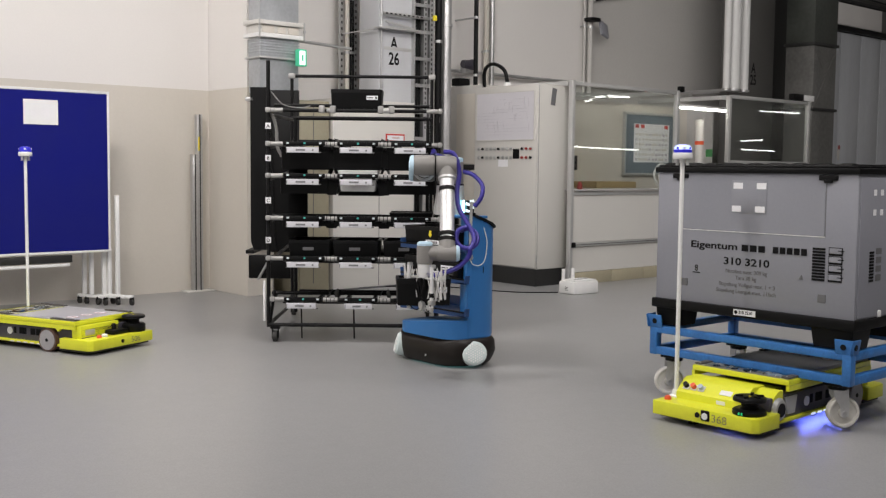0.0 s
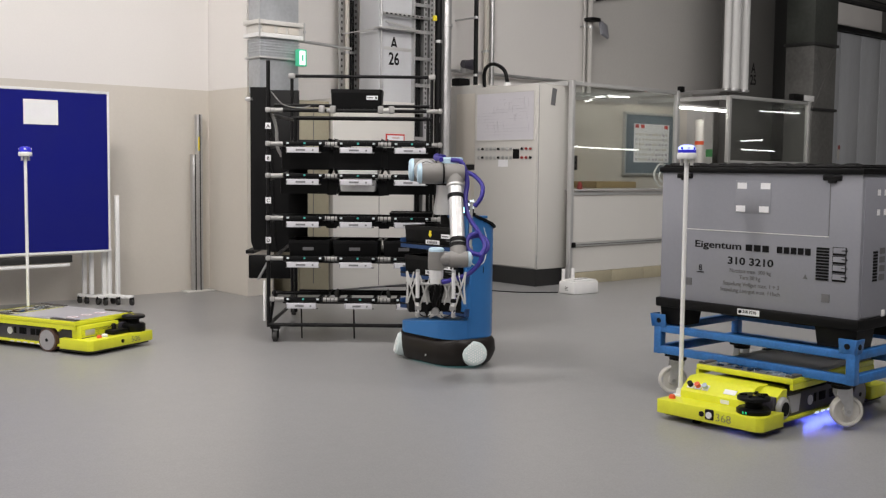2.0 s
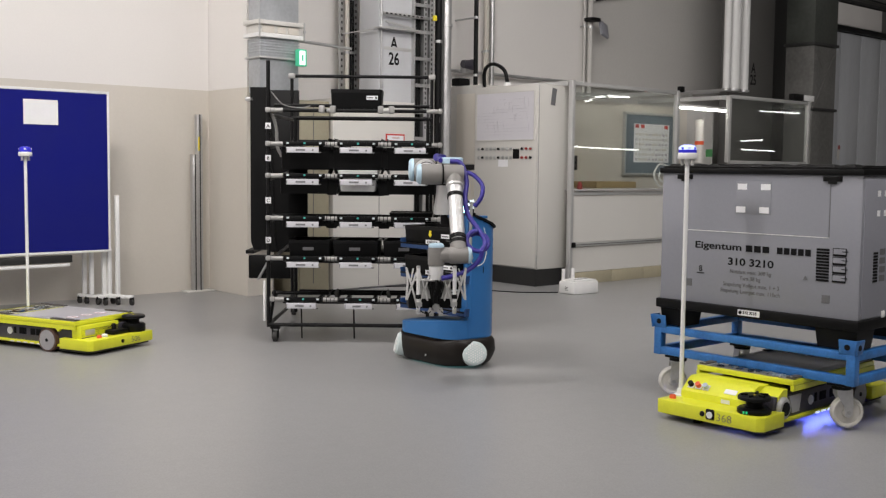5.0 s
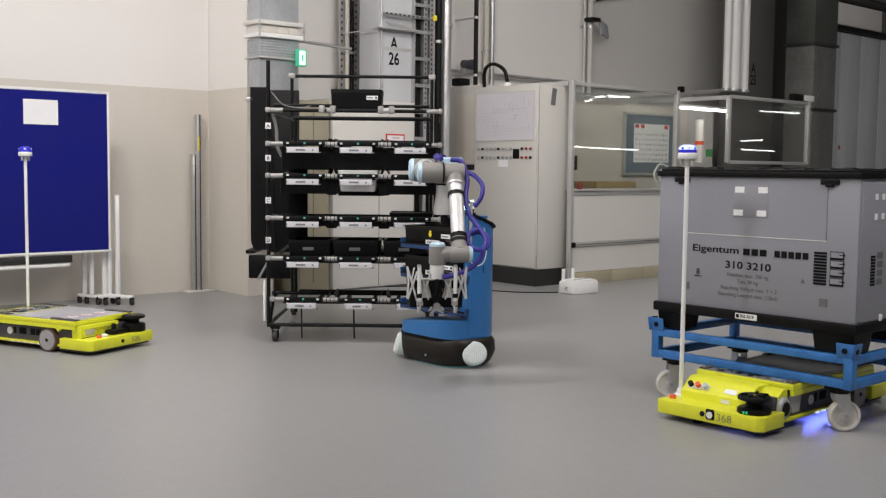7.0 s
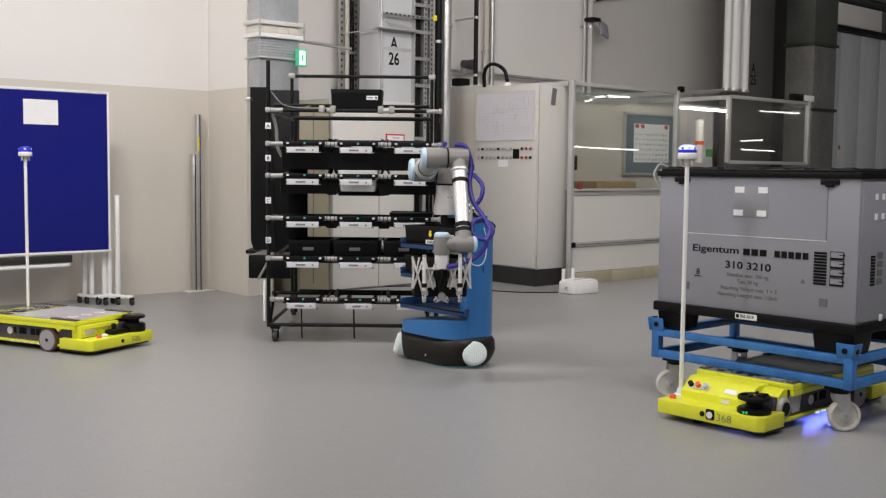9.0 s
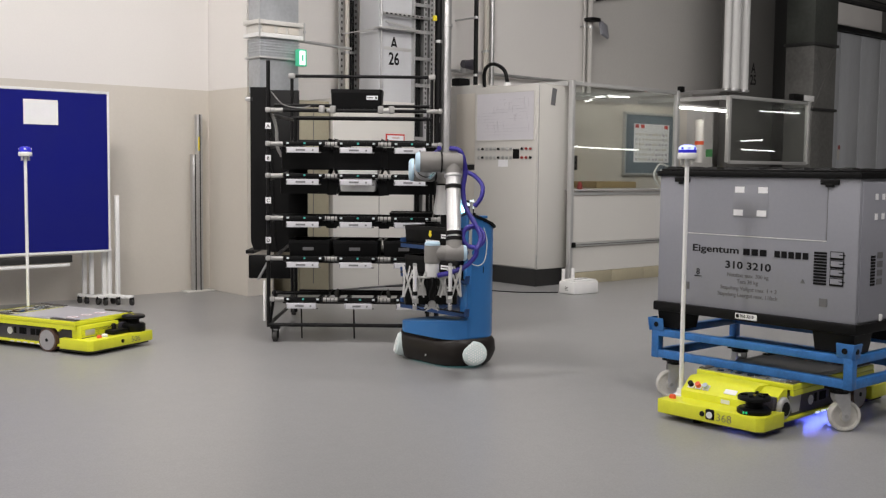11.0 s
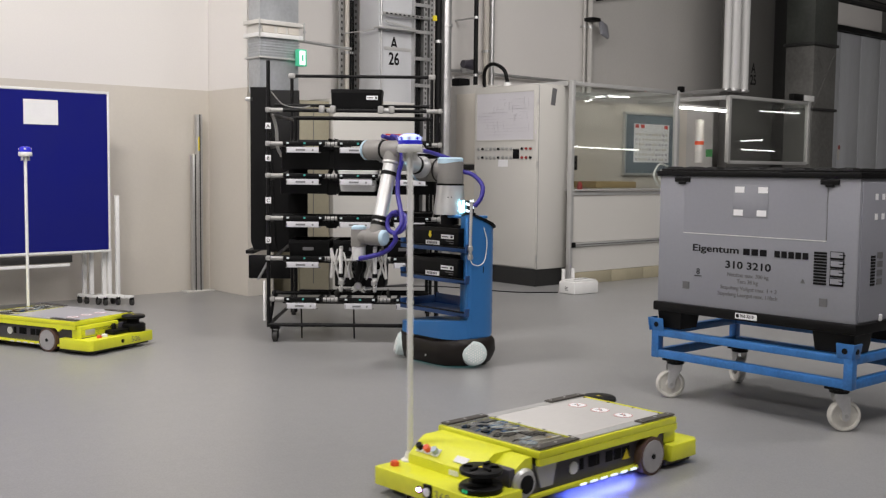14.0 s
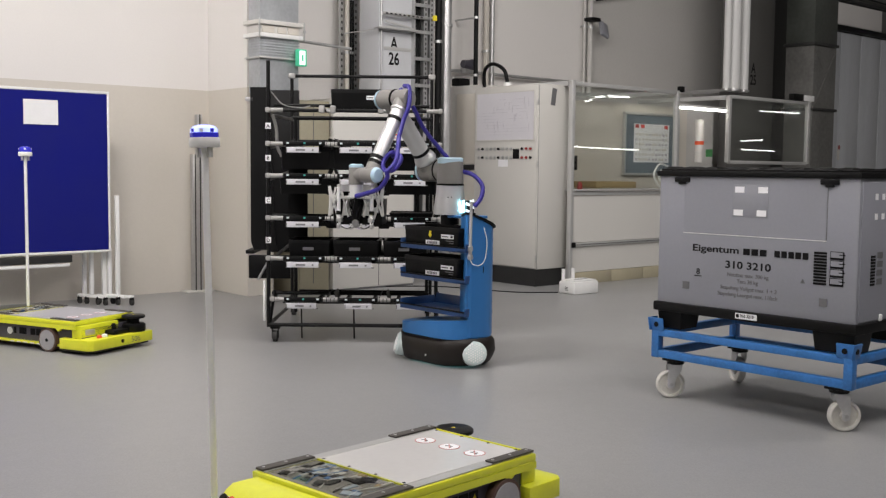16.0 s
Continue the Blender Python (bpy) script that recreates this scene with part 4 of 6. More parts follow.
part("air_hose", b, M_HOSE, forearm, "violet-blue ribbed hose")
turns = [2 * math.pi * k / 10 for k in range(-1, 11)]
b = hose(nb(), [(FORE - 0.105 - 0.066 * math.cos(a), 0.120 + 0.066 * math.sin(a), -0.035 + 0.005 * a) for a in turns], 0.0145, 10, 6, 0.04)
part("hose_loop", b, M_HOSE, forearm, "violet-blue ribbed hose loop")
b = hose(nb(), [(UPPER + 0.02, 0.05, 0.085), (UPPER - 0.15, 0.06, 0.09), (0.30, 0.05, 0.085), (0.10, 0.07, 0.10), (-0.06, 0.14, 0.09)], 0.0145, 10, 7, 0.04)
part("air_hose", b, M_HOSE, upper_arm, "violet-blue ribbed hose")
# wrist: a cross piece and an upright housing; origin on the tool axis
b = cyl_y(nb(), 0.080, -0.02, 0.046)
lathe(b, [(0.046, -0.062), (0.049, -0.05), (0.049, 0.03), (0.046, 0.055)], 26)
wrist = arm_part("wrist", M_ARMGREY, b)
b = loft(nb(), [[(0.047 * math.cos(a), 0.047 * math.sin(a), 0.036 - 0.010 * math.sin(a)) for a in [2 * math.pi * i / 28 for i in range(28)]],
                [(0.047 * math.cos(a), 0.047 * math.sin(a), 0.060) for a in [2 * math.pi * i / 28 for i in range(28)]],
                [(0.036 * math.cos(a), 0.036 * math.sin(a), 0.070) for a in [2 * math.pi * i / 28 for i in range(28)]]])
part("joint_cap", b, M_CAP, wrist, "pale blue joint cap")
part("joint_seal", rod(nb(), (0, 0.078, 0), (0, 0.086, 0), 0.046, seg=26), M_BLACK, wrist)
b = hose(nb(), [(0.03, 0.03, -0.135), (0.02, 0.10, -0.12), (-0.01, 0.20, -0.085), (-0.02, 0.265, -0.02), (-0.01, 0.272, 0.03)], 0.015, 10, 7, 0.04)
part("air_hose", b, M_HOSE, wrist, "violet-blue ribbed hose")
# gripper: own x to the side, hangs below the tool axis
b = lathe(nb(), [(0.043, -0.064), (0.043, -0.10), (0.036, -0.145)], 24)
gripper = arm_part("gripper", M_RODWHITE, b)
tagged(gripper, "silver scissor gripper with black fingers")
part("gripper_core", lathe(nb(), [(0.026, -0.14), (0.030, -0.17), (0.024, -0.25), (0.014, -0.30)], 16), M_BLACK, gripper)
for k in range(7):
    a = k * 51.0
    r0, r1 = 0.045, 0.028
    q = pose(0, 0, 0, 0, 0, a)
    part("core_cable", hose(nb(), [q @ Vector((0.02, 0, -0.13)), q @ Vector((r0, 0.01, -0.18)), q @ Vector((r1, -0.01, -0.25)), q @ Vector((0.012, 0, -0.31))], 0.004, 6, 5), M_BLACKSTEEL, gripper)
part("tool_plate", box((0.27, 0.05, 0.010), (0, 0, -0.148), bevel=0.003), M_ALU, gripper)
b = nb()
for s in (-1, 1):
    solid(b, (0.05, 0.05, 0.02), (s * 0.02, 0.012, -0.335), (0, 25 * s, 0), 0.004)
    solid(b, (0.014, 0.02, 0.03), (s * 0.035, 0.0, -0.328), (0, -20 * s, 0), 0.002)
part("suction_head", b, M_ALU, gripper)
part("suction_ring", lathe(nb(), [(0.020, -0.012), (0.024, 0.0), (0.020, 0.012)], 18, pose(0, -0.02, -0.31, 90)), M_STEEL, gripper)
for s in (-1, 1):
    x = s * 0.107
    rodp = part("guide_rod", rod(nb(), (x, -0.034, -0.075), (x, -0.034, -0.318), 0.0118, seg=14), M_RODWHITE, gripper, "silver guide rod")
    part("rod_tip", lathe(nb(), [(0.009, -0.345), (0.013, -0.335), (0.013, -0.318), (0.008, -0.310)], 12, pose(x, -0.034, 0)), M_STEEL, rodp)
    part("rod_block", box((0.036, 0.034, 0.030), (x - s * 0.004, -0.03, -0.288), bevel=0.004), M_STEEL, rodp)
    part("rod_collar", lathe(nb(), [(0.015, -0.255), (0.017, -0.250), (0.017, -0.235), (0.014, -0.230)], 14, pose(x, -0.034, 0)), M_BLACK, rodp)
    part("rod_head", box((0.022, 0.030, 0.022), (x, -0.026, -0.072), bevel=0.004), M_STEEL, rodp)
    b = nb()
    extrude(b, [(s * 0.045, -0.145), (s * 0.085, -0.145), (s * 0.098, -0.262), (s * 0.030, -0.262)], -0.003, 0.003, pose(0, 0.026, 0, 90))
    part("finger_plate", b, M_LINK, gripper, "pale grey finger plate")
    for d in (-0.016, 0.016):
        for x0, z0, x1, z1, wide in ((0.040, -0.12, 0.094, -0.275, 0.008), (0.098, -0.10, 0.050, -0.27, 0.008), (0.117, -0.105, 0.172, -0.265, 0.009), (0.176, -0.075, 0.115, -0.285, 0.010), (0.135, -0.080, 0.151, -0.16, 0.006), (0.176, -0.075, 0.168, -0.17, 0.009), (0.176, -0.265, 0.168, -0.17, 0.009)):
            v = Vector((x1 - x0, 0, z1 - z0))
            lk = solid(nb(), (v.length, 0.005, wide), (s * (x0 + x1) / 2, d, (z0 + z1) / 2), (0, -s * math.degrees(math.atan2(v.z, v.x)), 0), 0.0015)
            part("scissor_link", lk, M_LINK, gripper, "pale scissor link")
        for x0, z0 in ((0.148, -0.195), (0.074, -0.195), (0.040, -0.12), (0.094, -0.275)):
            part("link_pin", rod(nb(), (s * x0, d - 0.005, z0), (s * x0, d + 0.005, z0), 0.006, seg=8), M_STEEL, gripper)
    b = hose(nb(), [(s * 0.015, 0, -0.32), (s * 0.05, -0.02, -0.345), (s * 0.09, -0.03, -0.33), (s * 0.115, -0.05, -0.30)], 0.0035, 6, 6)
    part("air_line", b, M_BLACK, gripper)


def arm_poses(turn, a1, a2, spin=0.0):
    """The poses of the arm's parts in the robot's space: heading of the arm's plane, pitch of upper arm and forearm, in degrees."""
    plane = Matrix.Translation(BASE) @ pose(0, 0, 0, 0, 0, turn)
    up = plane @ pose(0, -0.176, 0, 0, -a1, 0)
    e = Vector((UPPER * math.cos(radians(a1)), -0.04, UPPER * math.sin(radians(a1))))
    fore = plane @ Matrix.Translation(e) @ pose(0, 0, 0, 0, -a2, 0)
    w = e + Vector((FORE * math.cos(radians(a2)), -0.134, FORE * math.sin(radians(a2))))
    wr = plane @ Matrix.Translation(w)
    g = Matrix.Translation((plane @ Matrix.Translation(w)).translation) @ pose(0, 0, 0, 0, 0, -41 + 0.25 * (turn - 212) + spin)
    return plane, up, fore, wr, g


HOLD = pose(0, 0.135, -0.322)  # the crate in the gripper's own space
# turn of the gripper about its own axis while it works over the tray
SPIN = ((0, -54), (0.5, -54), (0.8, -50), (1.2, -42), (1.6, -25), (2.0, -9), (2.5, 0), (16, 0))


def spin_at(t):
    for (t0, s0), (t1, s1) in zip(SPIN, SPIN[1:]):
        if t <= t1:
            return s0 + (s1 - s0) * (t - t0) / (t1 - t0)
    return 0.0


# seconds, heading of the arm's plane, pitch of the upper arm, pitch of the forearm
ARM = ((0, 230.1, 2.9, -67.0), (0.25, 232.9, 1.0, -68.3), (0.5, 234.2, -0.1, -68.3), (0.75, 234.5, -0.5, -66.6), (1.0, 234.7, -0.9, -65.0), (1.25, 234.7, -1.0, -64.4), (1.5, 234.7, -1.2, -63.7), (1.8, 234.6, -1.6, -63.0), (2.2, 234.5, -2.0, -62.1), (3.0, 234.2, -3.3, -60.1),
       (3.5, 234.2, -3.5, -58.3), (4.0, 234.2, -3.0, -57.1), (6.5, 234.2, -1.8, -55.8), (7.3, 234.9, -0.7, -57.7), (8.0, 235.6, 2.2, -59.5), (8.5, 236.1, 4.6, -61.8), (9.0, 236.8, 7.2, -64.1), (9.2, 237.0, 7.9, -65.4),
       (10.2, 235.9, 6.5, -70.8), (11.0, 233.5, 4.8, -73.8), (11.4, 231.9, 4.5, -74.8), (11.7, 226.9, 4.7, -78.7), (12.0, 220.4, 4.7, -82.6), (12.5, 211.4, 4.1, -77.5), (13.0, 202.4, 1.9, -69.4),
       (13.5, 198.1, 1.9, -67.9), (14.0, 195.5, 11.8, -71.7), (14.5, 193.0, 20.7, -71.7), (15.0, 189.4, 30.3, -70.4), (15.5, 185.6, 39.1, -68.2), (16.0, 184.8, 48.8, -59.9))


# ---- black crates ----
def crate(m, size=(0.37, 0.26, 0.135), label="black plastic crate with white labels", group="black crates", marks=True, arrow=False, name="crate", centre=True):
    """A crate with its front towards -y."""
    sx, sy, sz = size
    c = thing(name, m, label, "crate", group)
    b = nb()
    ring = lambda k, z: [(x * k, y * k, z) for x, y in rounded(sx, sy, 0.015, 3)]
    loft(b, [ring(0.955, 0.0), ring(0.965, 0.006), ring(0.985, sz * 0.80), ring(0.99, sz * 0.82)])
    part("crate_body", b, M_BLACK, c)
    b = nb()
    outer, inner = rounded(sx, sy, 0.018, 3), rounded(sx - 0.03, sy - 0.03, 0.012, 3)
    n = len(outer)
    lo = [b.verts.new((x, y, sz * 0.80)) for x, y in outer]
    hi = [b.verts.new((x, y, sz)) for x, y in outer]
    ti = [b.verts.new((x, y, sz)) for x, y in inner]
    di = [b.verts.new((x, y, sz * 0.83)) for x, y in inner]
    for p, q in ((lo, hi), (hi, ti), (ti, di)):
        for i in range(n):
            b.faces.new((p[i], p[(i + 1) % n], q[(i + 1) % n], q[i]))
    b.faces.new(di)
    part("crate_rim", b, M_BLACKSTEEL, c)
    if marks:
        f = -sy * 0.4925
        tag = part("crate_label", bar((sx * 0.20, f - 0.004, sz * 0.48), (sx * 0.42, f - 0.001, sz * 0.68)), M_PAPER, c)
        part("label_print", bar((sx * 0.215, f - 0.0055, sz * 0.55), (sx * 0.33, f - 0.0038, sz * 0.60)), M_INKGREY, tag)
        part("label_spot", bar((sx * 0.37, f - 0.0055, sz * 0.53), (sx * 0.405, f - 0.0038, sz * 0.63)), M_INK, tag)
        if not centre:
            return c
        tag = part("crate_label", bar((-sx * 0.08, f - 0.004, sz * 0.16), (sx * 0.17, f - 0.001, sz * 0.36)), M_PAPER, c)
        for k in range(7):
            x = sx * (-0.05 + k * 0.027)
            part("label_print", bar((x, f - 0.0055, sz * 0.20), (x + sx * 0.016, f - 0.0038, sz * 0.32)), M_INKGREY, tag)
        part("print_line", bar((sx * 0.28, f - 0.003, sz * 0.36), (sx * 0.42, f - 0.001, sz * 0.40)), M_INKGREY, c)
        part("print_line", bar((sx * 0.34, f - 0.003, sz * 0.26), (sx * 0.42, f - 0.001, sz * 0.30)), M_INKGREY, c)
        if arrow:
            b = nb()
            extrude(b, [(-0.010, 0.045), (0.010, 0.045), (0.010, 0.022), (0.020, 0.022), (0, 0.0), (-0.020, 0.022), (-0.010, 0.022)], -0.0015, 0.0015, pose(0.0, f - 0.003, sz * 0.48, 90))
            part("yellow_arrow", b, M_YELLOWINK, c, "yellow arrow sticker")
    return c


# the robot's load: two crates on its trays
crate(pose(4.725, 5.335, 0.772, 0, 0, -90), (0.56, 0.30, 0.140), "black plastic crate with yellow arrow on a robot tray", arrow=True)
crate(pose(4.725, 5.335, 0.567, 0, 0, -90), (0.56, 0.30, 0.140), "black plastic crate with white labels on a robot tray")

# ---- flow rack: own x to the side, y to the back, front left foot at the origin ----
RACK = Matrix.Translation(seen(-1.29, 7.74)) @ pose(0, 0, 0, 0, 0, -41.32)
RW, RD = 1.28, 1.42
rack = thing("flow_rack", RACK, "black tubular flow rack with six shelf levels and white labels", "rack")
for x, y, top in ((0, 0, 2.075), (RW - 0.04, 0, 1.72), (-0.03, RD, 2.10), (RW - 0.10, RD, 2.09)):
    part("upright", rod(nb(), (x, y, 0.115), (x, y, top), 0.0145), M_BLACKSTEEL, rack)
part("upright", rod(nb(), (0.10, 0.72, 0.13), (0.10, 0.72, 1.70), 0.0145), M_BLACKSTEEL, rack)
part("upright", rod(nb(), (RW - 0.12, 0.72, 0.13), (RW - 0.12, 0.72, 1.70), 0.0145), M_BLACKSTEEL, rack)
part("top_bar", rod(nb(), (-0.03, RD, 2.085), (RW - 0.10, RD, 2.085), 0.014), M_BLACKSTEEL, rack)
for x in (-0.03, RW - 0.10):
    part("clamp_joint", box((0.06, 0.05, 0.045), (x, RD, 2.085), bevel=0.008), M_CLAMP, rack, "silver pipe joint")
part("bottom_bar", rod(nb(), (0, 0, 0.132), (RW, 0, 0.132), 0.014), M_BLACKSTEEL, rack)
part("bottom_bar", rod(nb(), (0, RD, 0.132), (RW - 0.1, RD, 0.132), 0.014), M_BLACKSTEEL, rack)
for x in (0, RW - 0.04):
    part("bottom_bar", rod(nb(), (x, 0, 0.132), (x, RD, 0.132), 0.014), M_BLACKSTEEL, rack)
    part("brace", rod(nb(), (x + 0.01, 0.0, 0.15), (x + 0.01, 0.22, 0.36), 0.012), M_BLACKSTEEL, rack)
for x, y in ((0.045, 0.03), (RW - 0.08, 0.03), (-0.02, RD + 0.03), (RW - 0.12, RD)):
    c = part("castor", bar((x - 0.035, y - 0.03, 0.098), (x + 0.035, y + 0.03, 0.118), 0.004), M_BLACKSTEEL, rack, "small black castor")
    b = nb()
    for s in (-1, 1):
        solid(b, (0.005, 0.05, 0.085), (x + s * 0.022, y, 0.068), (0, 0, 0), 0.002)
    part("castor_fork", b, M_BLACK, c)
    part("castor_wheel", rod(nb(), (x - 0.016, y, 0.042), (x + 0.016, y, 0.042), 0.042, seg=22), M_RUBBER, c)
part("rear_beam", bar((0.10, 0.90, 0.255), (RW - 0.12, 0.93, 0.29), 0.004), M_BLACKSTEEL, rack)
part("white_strip", bar((-0.040, -0.012, 0.16), (-0.022, 0.010, 0.46), 0.003), M_WPLASTIC, rack, "white strip on the upright")

LEVELS = (1.715, 1.47, 1.237, 0.925, 0.628, 0.324)
BAYS = ((0.13, 0.40), (0.52, 0.79), (0.92, 1.18))
for n, z in enumerate(LEVELS):
    lift = 0.05 if n else 0.0
    deep = 0.36 if n in (3, 5) else RD      # two levels are short and level
    if deep < RD:
        lift = 0.0
    x0 = 0.0 if n < 5 else 0.03
    rail = part("front_rail", rod(nb(), (x0 - 0.02, -0.012, z), (RW, -0.012, z), 0.0135), M_BLACKSTEEL, rack)
    part("rear_rail", rod(nb(), (-0.03, deep - 0.02, z + lift + 0.005), (RW - 0.1, deep - 0.02, z + lift + 0.005), 0.0135), M_BLACKSTEEL, rack)
    if deep == RD:
        part("middle_rail", rod(nb(), (0.08, 0.72, z - 0.02), (RW - 0.1, 0.72, z - 0.02), 0.0135), M_BLACKSTEEL, rack)
    for x in (x0, RW - 0.02):
        part("clamp_joint", box((0.036, 0.042, 0.038), (x, -0.012, z + 0.001), bevel=0.009), M_CLAMP, rack, "silver pipe joint")
        part("pipe_sleeve", rod(nb(), (x + (0.02 if x < 0.5 else -0.10), -0.012, z), (x + (0.11 if x < 0.5 else -0.02), -0.012, z), 0.0165), M_CLAMP, rack, "silver pipe sleeve")
    for x in (0.0, RW - 0.04):
        part("side_rail", rod(nb(), (x, 0.0, z - 0.03), (x, deep, z + lift - 0.01), 0.0135), M_BLACKSTEEL, rack)
    if n:
        # black sheet for the level's dark trays, added to shade the floor below
        part("tray_shade_sheet", bar((0.10, 0.03, z - 0.036), (RW - 0.12, deep - 0.04, z - 0.030)), M_BLACK, rack, "black sheet for dark trays, added to shade the floor")
    if n == 0:
        for x in (0.395, 0.475, 0.825, 0.905):
            part("clamp_joint", box((0.042, 0.055, 0.055), (x, -0.012, z + 0.008), bevel=0.008), M_CLAMP, rack, "silver pipe joint")
        part("second_rail", rod(nb(), (0.02, 0.16, z + 0.045), (RW - 0.10, 0.16, z + 0.045), 0.012), M_BLACKSTEEL, rack)
        part("pipe_sleeve", rod(nb(), (0.43, -0.012, z), (0.46, -0.012, z), 0.017), M_STEEL, rack)
        part("pipe_sleeve", rod(nb(), (0.84, -0.012, z), (0.90, -0.012, z), 0.017), M_STEEL, rack)
        continue
    for k, (a, c) in enumerate(BAYS):
        if n == 5:
            a, c = a + (0.0, 0.04, 0.02)[k], c + (-0.02, 0.0, 0.02)[k]
        unit = part("pick_light", bar((a - 0.01, -0.045, z - 0.012), (c + 0.02, -0.022, z + 0.018), 0.003), M_BLACK, rack, "black pick light strip with small lamps")
        for q, mt in ((0.04, M_PICKLED), (0.5, M_TEALDOT), (0.92, M_PICKLED)):
            x = a + q * (c - a)
            part("lamp", bar((x, -0.049, z - 0.001), (x + (0.014 if q == 0.5 else 0.018), -0.044, z + 0.012)), mt if q == 0.5 or k < 3 else M_WPLASTIC, unit)
        strip = part("shelf_label", box(((c - a) * 0.88, 0.004, 0.042), ((a + c) / 2 - (c - a) * 0.03, -0.050, z - 0.043), (-14, 0, 0), 0.001), M_LABEL, rack, "white shelf label")
        part("label_print", box(((c - a) * 0.025, 0.004, 0.030), (a + 0.012, -0.0525, z - 0.046), (-14, 0, 0)), M_INKGREY, strip)
        part("label_print", box(((c - a) * 0.26, 0.004, 0.013), (a + 0.42 * (c - a), -0.0525, z - 0.044), (-14, 0, 0)), M_INKGREY, strip)
        part("label_print", box(((c - a) * 0.05, 0.004, 0.012), (a + 0.75 * (c - a), -0.0525, z - 0.045), (-14, 0, 0)), M_INKGREY, strip)
        part("label_print", box(((c - a) * 0.18, 0.004, 0.008), (a + 0.88 * (c - a), -0.053, z - 0.061), (-14, 0, 0)), M_INKGREY, strip)
        for s in (a + 0.015, c - 0.015):
            track = part("roller_track", bar((s - 0.014, -0.01, z - 0.028), (s + 0.014, min(deep - 0.03, 0.70), z - 0.006), 0.003), M_BLACK, rack, "black roller track")
            for w in range(9 if deep == RD else 4):
                part("roller", rod(nb(), (s - 0.011, 0.03 + w * 0.078, z - 0.006), (s + 0.011, 0.03 + w * 0.078, z - 0.006), 0.012, seg=8), M_BLACKSTEEL, track)
            if deep == RD:
                part("roller_track", bar((s - 0.014, 0.70, z - 0.022), (s + 0.014, RD - 0.02, z), 0.003), M_BLACK, rack, "black roller track")
    for x in (BAYS[0][1] + 0.06, BAYS[1][1] + 0.06):
        for s in (-0.042, -0.014, 0.014, 0.042):
            part("pipe_sleeve", rod(nb(), (x + s - 0.011, -0.012, z), (x + s + 0.011, -0.012, z), 0.0175, seg=12), M_CLAMP, rack, "silver pipe sleeve")
        if n in (1, 2, 3):
            drop = (0.175, 0.140, 0.075)[n - 1]
            b = nb()
            ring = lambda z0, w: [(x - w, 0.05, z0), (x + w, 0.05, z0), (x + w, 0.42, z0 + 0.02), (x - w, 0.42, z0 + 0.02)]
            loft(b, [ring(z - drop, 0.034), ring(z - 0.038, 0.058)])
            part("side_guide", b, M_BLACK, rack, "black plastic lane guide")
        if n in (1, 2, 5):
            part("guide_plate", box((0.004, 0.30, 0.062), (x - 0.03, 0.20, z + 0.016), (0, 22, 0)), M_BLACK, rack, "black side guide")
            part("guide_plate", box((0.004, 0.30, 0.062), (x + 0.03, 0.20, z + 0.016), (0, -22, 0)), M_BLACK, rack, "black side guide")
for k, (ch, z) in enumerate((("A", 1.60), ("B", 1.365), ("C", 1.055), ("D", 0.762))):
    tag = part("level_tag", bar((-0.018, -0.022, z - 0.022), (0.022, -0.017, z + 0.022), 0.001), M_PAPER, rack, "white level tag")
    words(ch, 0.026, facing(0.002, -0.0225, z - 0.013, -90), M_INK, tag, align="CENTER", bold=0.0006)
for x in (0.245, 0.635):
    part("spike", rod(nb(), (x, 0.02, 0.03), (x - 0.006, 0.02, 0.29), 0.006), M_BLACKSTEEL, rack)
part("side_cloth", hose(nb(), [(0.03, 0.02, 1.68), (0.05, 0.06, 1.58), (0.055, 0.08, 1.45), (0.085, 0.10, 1.38)], 0.012, 8, 6), M_CLAMP, rack, "grey cable loom")
part("side_wire", hose(nb(), [(0.02, 0.02, 1.85), (0.10, 0.05, 1.76), (0.22, 0.10, 1.74), (0.30, 0.16, 1.76)], 0.0045, 8, 6), M_CLAMP, rack)
part("back_sheet", bar((0.08, 0.46, 0.66), (0.23, 0.465, 1.46)), M_BLACK, rack, "black side sheet")

held_crate = crate(Matrix.Translation(ROBOT) @ arm_poses(*ARM[0][1:])[4] @ HOLD, (0.33, 0.20, 0.165), "black plastic crate held in the silver gripper", centre=False)

# crates in the rack
def in_rack(x, y, z, size, marks=False, tilt=0.0, **kw):
    return crate(RACK @ pose(x, y, z, tilt, 0, 0), size, "black plastic crate in the flow rack", "crates in the flow rack", marks, **kw)


in_rack(0.645, 0.12, 1.727, (0.375, 0.26, 0.145), True, centre=False)
for x, y, z, sx, sz in ((0.30, 0.22, 0.642, 0.31, 0.12), (0.645, 0.22, 0.642, 0.345, 0.12), (1.01, 0.22, 0.642, 0.33, 0.12),
                        (1.05, 0.30, 0.936, 0.33, 0.03),
                        (0.27, 0.24, 1.285, 0.37, 0.165), (0.655, 0.24, 1.285, 0.37, 0.165), (1.05, 0.24, 1.285, 0.37, 0.165),
                        (0.26, 0.24, 1.105, 0.37, 0.115), (1.05, 0.24, 1.105, 0.37, 0.115), (0.655, 0.55, 1.085, 0.37, 0.07),
                        (0.27, 0.24, 0.865, 0.37, 0.05), (0.655, 0.24, 0.865, 0.37, 0.05), (1.05, 0.24, 0.865, 0.37, 0.05)):
    cr = in_rack(x, y, z, (sx, 0.40, sz))
    if z < 0.7:
        part("crate_label", bar((-0.05, -0.202, 0.045), (0.03, -0.197, 0.068)), M_INKGREY, cr)
white_crate = thing("tote", RACK @ pose(0.655, 0.14, 1.225), "white plastic tote in the flow rack", "tote")
b = nb()
